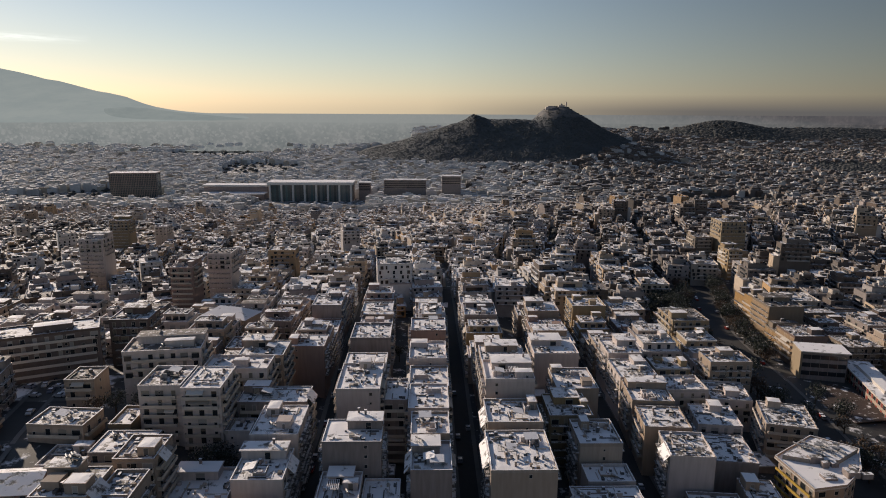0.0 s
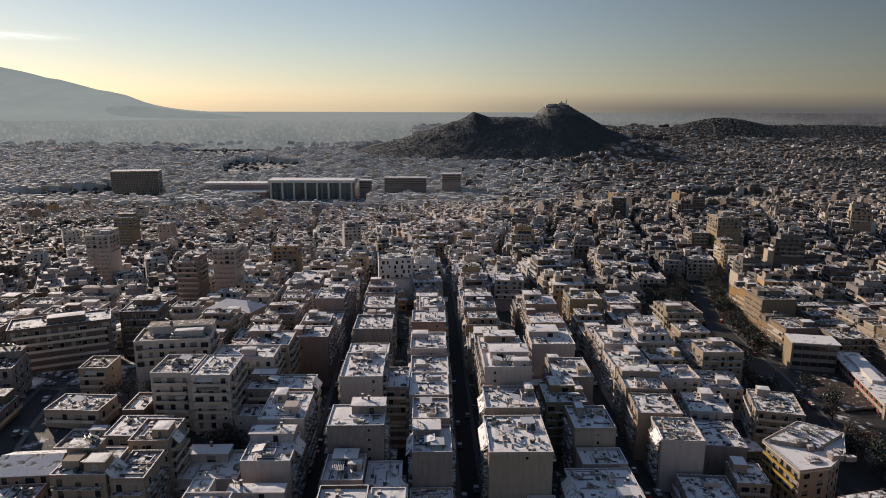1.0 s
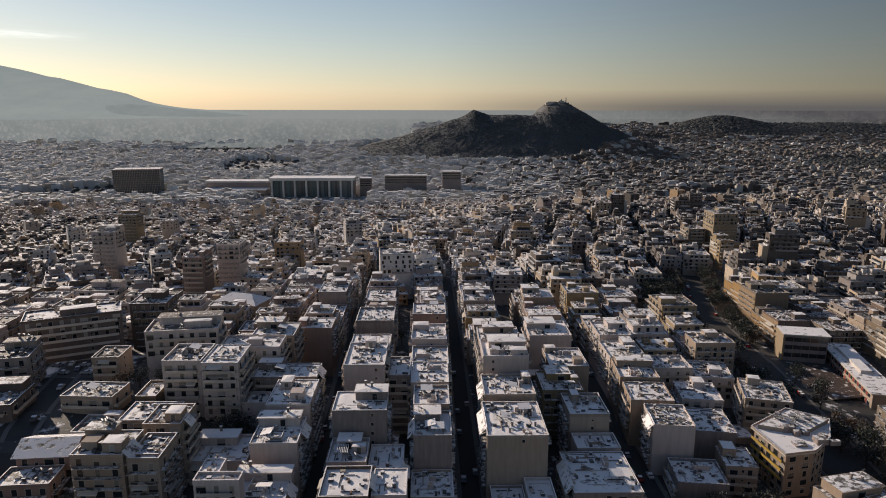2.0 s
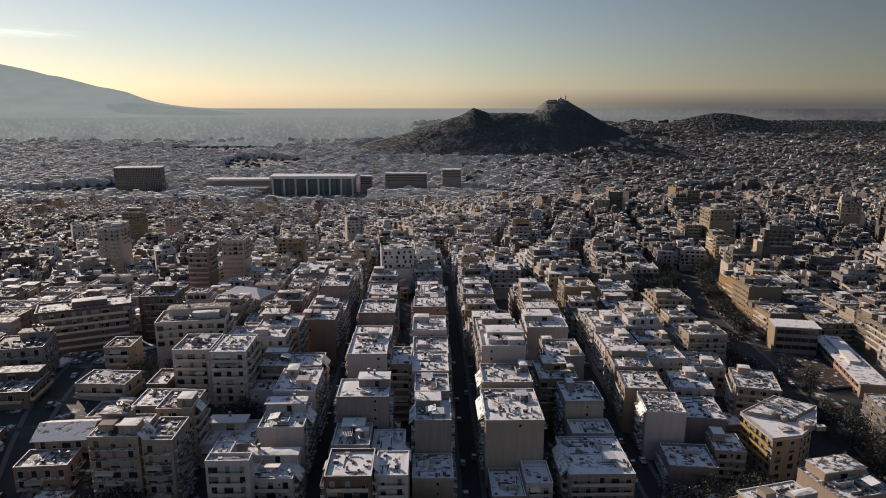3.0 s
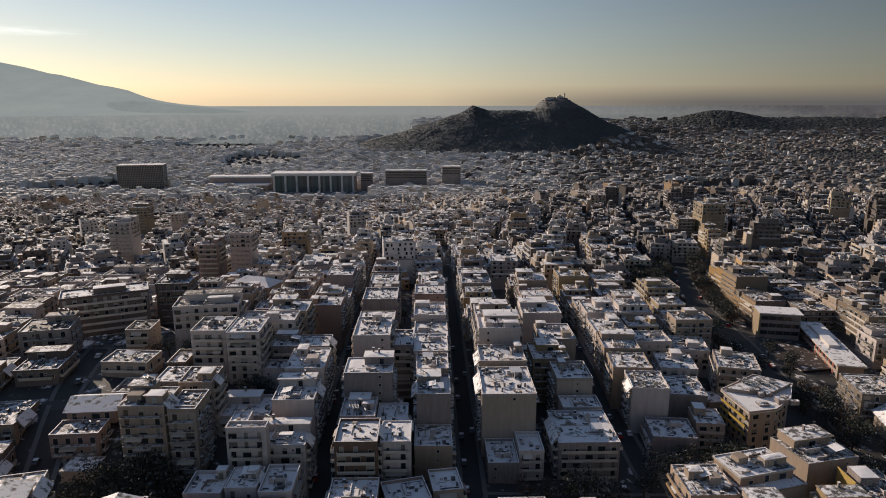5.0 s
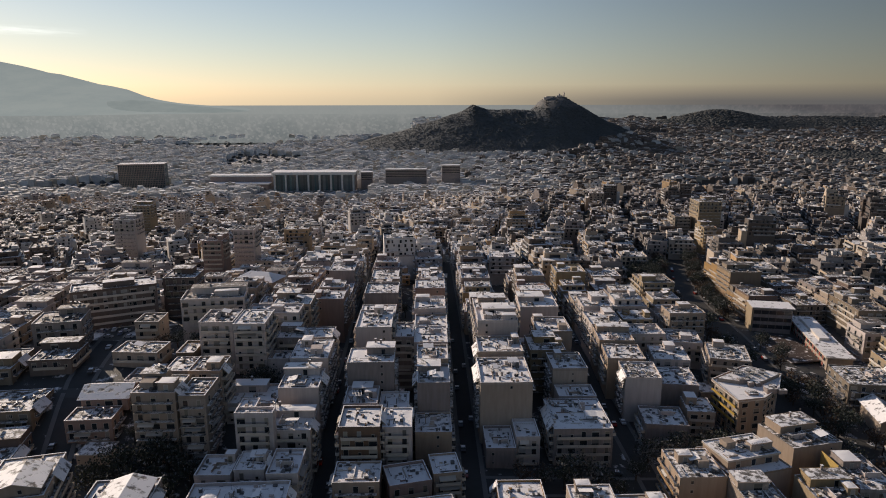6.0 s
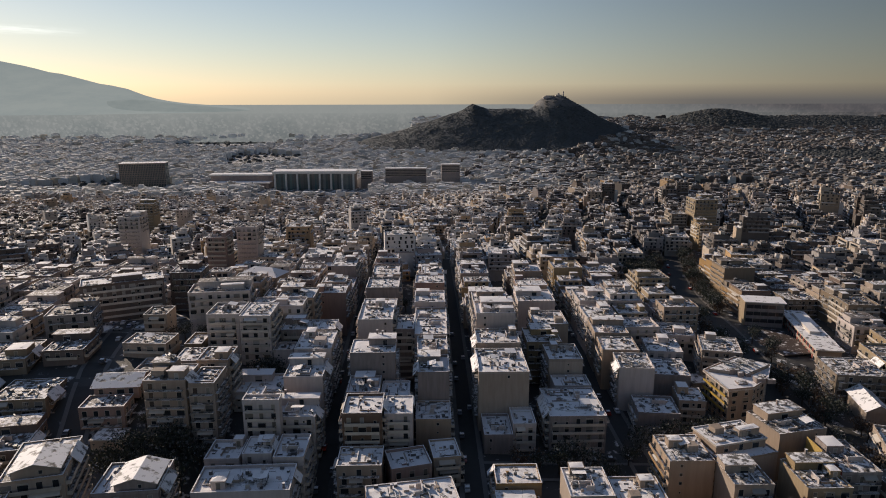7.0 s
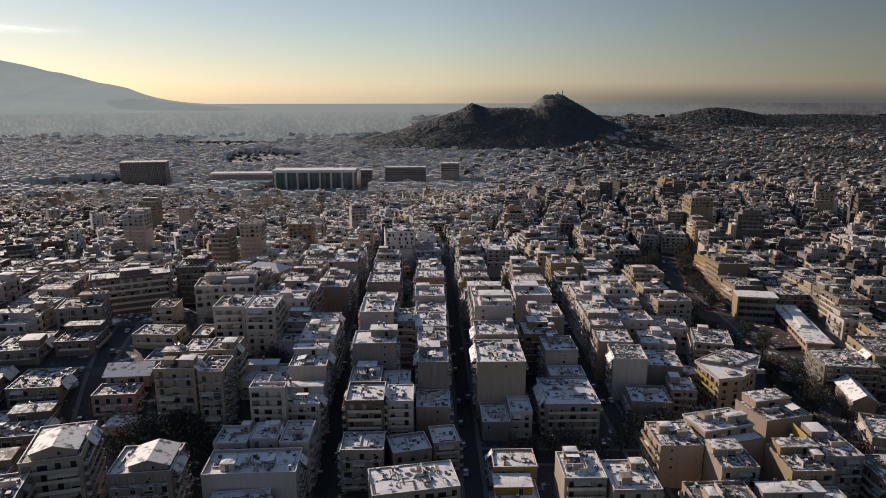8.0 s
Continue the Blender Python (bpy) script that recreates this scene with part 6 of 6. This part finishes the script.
TAKEN[:] = [r for r in TAKEN if r != (104.0, 128.0, 84.0, 200.0)]
for k in range(40):
    # dark grove in the bend of the avenue
    y = rng.uniform(252, 312)
    x = avenue(y) - rng.uniform(10, 27)
    if free(x - 1.5, x + 1.5, y - 1.5, y + 1.5):
        tree(x, y, rng.choice((1, 3, 2, 1)), rng.uniform(0.8, 1.2))
for k in range(180):
    y = rng.uniform(98, 345)
    x = avenue(y) + (rng.choice((-10.5, -9, -8, 7.8, 8.6, 10, 11.5)) + rng.uniform(-0.8, 0.8) if y > 170 else rng.choice((-10, -8, -3, 2, 5, 8, 11, 14)))
    if free(x - 1.5, x + 1.5, y - 1.5, y + 1.5):
        tree(x, y, rng.choice((2, 1, 2, 2, 3, 2)), rng.uniform(0.75, 1.2))
for x, y, k, s in ((38, 94, 0, 1.1), (42, 92, 4, 1.2), (34, 91, 3, 1.0), (57.5, 104, 4, 1.2), (62, 106, 4, 1.1), (66, 108, 0, 1.0), (70, 105, 1, 1.0), (75, 108, 1, 1.1), (79, 111, 0, 1.0), (24, 92, 2, 0.9), (52, 96, 1, 0.8), (30, 94, 2, 0.8), (100, 106, 1, 1.2), (106, 100, 3, 1.1), (112, 96, 2, 1.2), (104, 112, 1, 1.1), (110, 118, 2, 1.3)):
    tree(x, y, k, s)
for k in range(30):
    y = rng.uniform(96, 178)
    x = avenue(y) + rng.choice((-9.5, -8.5, 9, 11, 14, 17, 20))
    if free(x - 1.2, x + 1.2, y - 1.2, y + 1.2):
        tree(x, y, rng.choice((2, 2, 2, 1)), rng.uniform(0.8, 1.25))
for x, y, k, s in ((-60, 80, 1, 1.3), (-55, 83, 3, 1.2), (-50, 79, 1, 1.3), (-58, 87, 1, 1.2), (-47.5, 85, 1, 1.1), (-53, 87.5, 1, 1.2), (-62.5, 86, 3, 1.2), (-65, 79, 1, 1.2), (-56.5, 77, 2, 1.2), (-63, 95, 3, 0.6), (-63, 101, 1, 0.6), (-43, 119, 1, 0.8), (-38, 121, 3, 0.8), (-41, 124, 0, 0.7), (-36, 118, 1, 0.7), (-68, 137, 0, 0.8), (-64, 140, 4, 0.8), (-71, 134, 2, 0.8)):
    tree(x, y, k, s)
for k in range(80):
    x, y = rng.uniform(-150, 110), rng.uniform(78, 262)
    if free(x - 2, x + 2, y - 2, y + 2) and abs(x - street_a(y)) > 4 and abs(x - 13.3) > 4 and abs(x - 55.5) > 4 and abs(x - street_l(y)) > 5:
        tree(x, y, rng.choice((0, 1, 3, 4, 4)), rng.uniform(0.6, 0.95))

# ---- parked cars ----
PAINT = [material("car_paint", c, rough=0.3, spread=0.2, stain=0.1, bump=0.0) for c in ((0.45, 0.45, 0.46), (0.05, 0.05, 0.055), (0.12, 0.13, 0.16), (0.30, 0.04, 0.03))]
TYRE = material("tyre_rubber", (0.02, 0.02, 0.02), rough=0.9)


def car_meshes(paint):
    """Body with bonnet, cabin and boot as one shell; glazing; wheels."""
    prof = [(-2.05, 0.35), (-2.1, 0.75), (-1.9, 0.92), (-1.35, 0.98), (-0.8, 1.42), (0.55, 1.45), (1.15, 1.0), (1.95, 0.85), (2.1, 0.6), (2.05, 0.35)]
    g, n = Geo(), len(prof)
    for x, s in ((-0.84, 1), (0.84, 1)):
        g.v += [(x * (0.86 if z > 1.2 else 1.0), y, z) for y, z in prof]
    g.f += [tuple(range(n)), tuple(reversed(range(n, 2 * n)))] + [(i, i + n, (i + 1) % n + n, (i + 1) % n) for i in range(n)]
    g.m = [0, 0] + [1 if i in (4,) else 0 for i in range(n)]
    body = g.mesh("body", paint, SNOW)
    gl = Geo().prism([(-0.76, -1.15), (0.76, -1.15), (0.76, 0.95), (-0.76, 0.95)], 1.02, 1.36).mesh("glazing", GLASS)
    wh = Geo().tube((-0.11, 0, 0), (0.11, 0, 0), 0.32, 12).mesh("wheel", TYRE)
    return body, gl, wh


CARS = [car_meshes(p) for p in PAINT]


def car(x, y, turn, k):
    ob = tagged(new("car"), ("pale grey", "black", "dark blue-grey", "dark red")[k] + " parked car with snow on its roof", "car", "parked cars")
    body, gl, wh = CARS[k]
    put("body", body, ob), put("glazing", gl, ob)
    for sx in (-0.78, 0.78):
        for sy in (-1.3, 1.3):
            put("wheel", wh, ob, (sx, sy, 0.32))
    ob.matrix_basis = pose(x, y, gz(x, y) + 0.1, 0, 0, turn) @ Matrix.Scale(1 / PLAN, 4)


for lane, lo, hi, turn in ((street_a, 84, 200, 2), (lambda y: 13.3, 70, 190, 0), (lambda y: 55.5, 100, 190, 0), (street_l, 70, 200, 10)):
    for side in (-1.45, 1.45):
        y = lo
        while y < hi:
            if rng.random() < 0.22:
                car(lane(y) + side, y, turn, rng.randrange(4))
            y += rng.uniform(5.2, 7)
for k in range(34):
    y = rng.uniform(125, 320)
    car(avenue(y) + rng.choice((-6.5, -2, 1, 6)), y, -6, rng.choice((0, 0, 1, 2, 3)))
for k in range(10):
    car(-99 + 2.2 * k + rng.uniform(-0.4, 0.4), 146.5 + 6.5 * (k % 3) + rng.uniform(-0.6, 0.6), 80 + rng.uniform(-8, 8), rng.choice((0, 0, 1, 2)))
for x, y, t in ((48, 98, 80), (53, 99, 20), (60, 97, 85), (22, 88, 80), (28, 87, 84), (100, 108, 30)):
    car(x, y, t, rng.randrange(3))

# ---- the plan brought to metres ----
# Ground and far blocks past the wooded hill are drawn in towards the viewpoint, along the lines of sight.
VIEW = Vector((5.2, -45.0, 140.6))
NEAR_END, DRAW_IN = 3220.0, 0.45
for ob in list(scene.objects):
    if ob.parent or ob.type in {"CAMERA", "LIGHT"}:
        continue
    wide = ob.type == "MESH" and ob.matrix_basis == Matrix.Identity(4)
    if not wide:
        ob.matrix_basis = Matrix.Scale(PLAN, 4) @ ob.matrix_basis
        continue
    me = ob.data
    co = np.empty(len(me.vertices) * 3, np.float32)
    me.vertices.foreach_get("co", co)
    if ob.name.startswith("backdrop"):
        me.attributes.new("plan_place", "FLOAT_VECTOR", "POINT").data.foreach_set("vector", co)
    p = co.reshape(-1, 3).astype(float) * PLAN - np.array(VIEW)
    depth = np.maximum(p[:, 1], 1.0)
    p *= (np.where(depth > NEAR_END, NEAR_END + (depth - NEAR_END) * DRAW_IN, depth) / depth)[:, None]
    me.vertices.foreach_set("co", (p + np.array(VIEW)).astype(np.float32).reshape(-1))
    me.update()
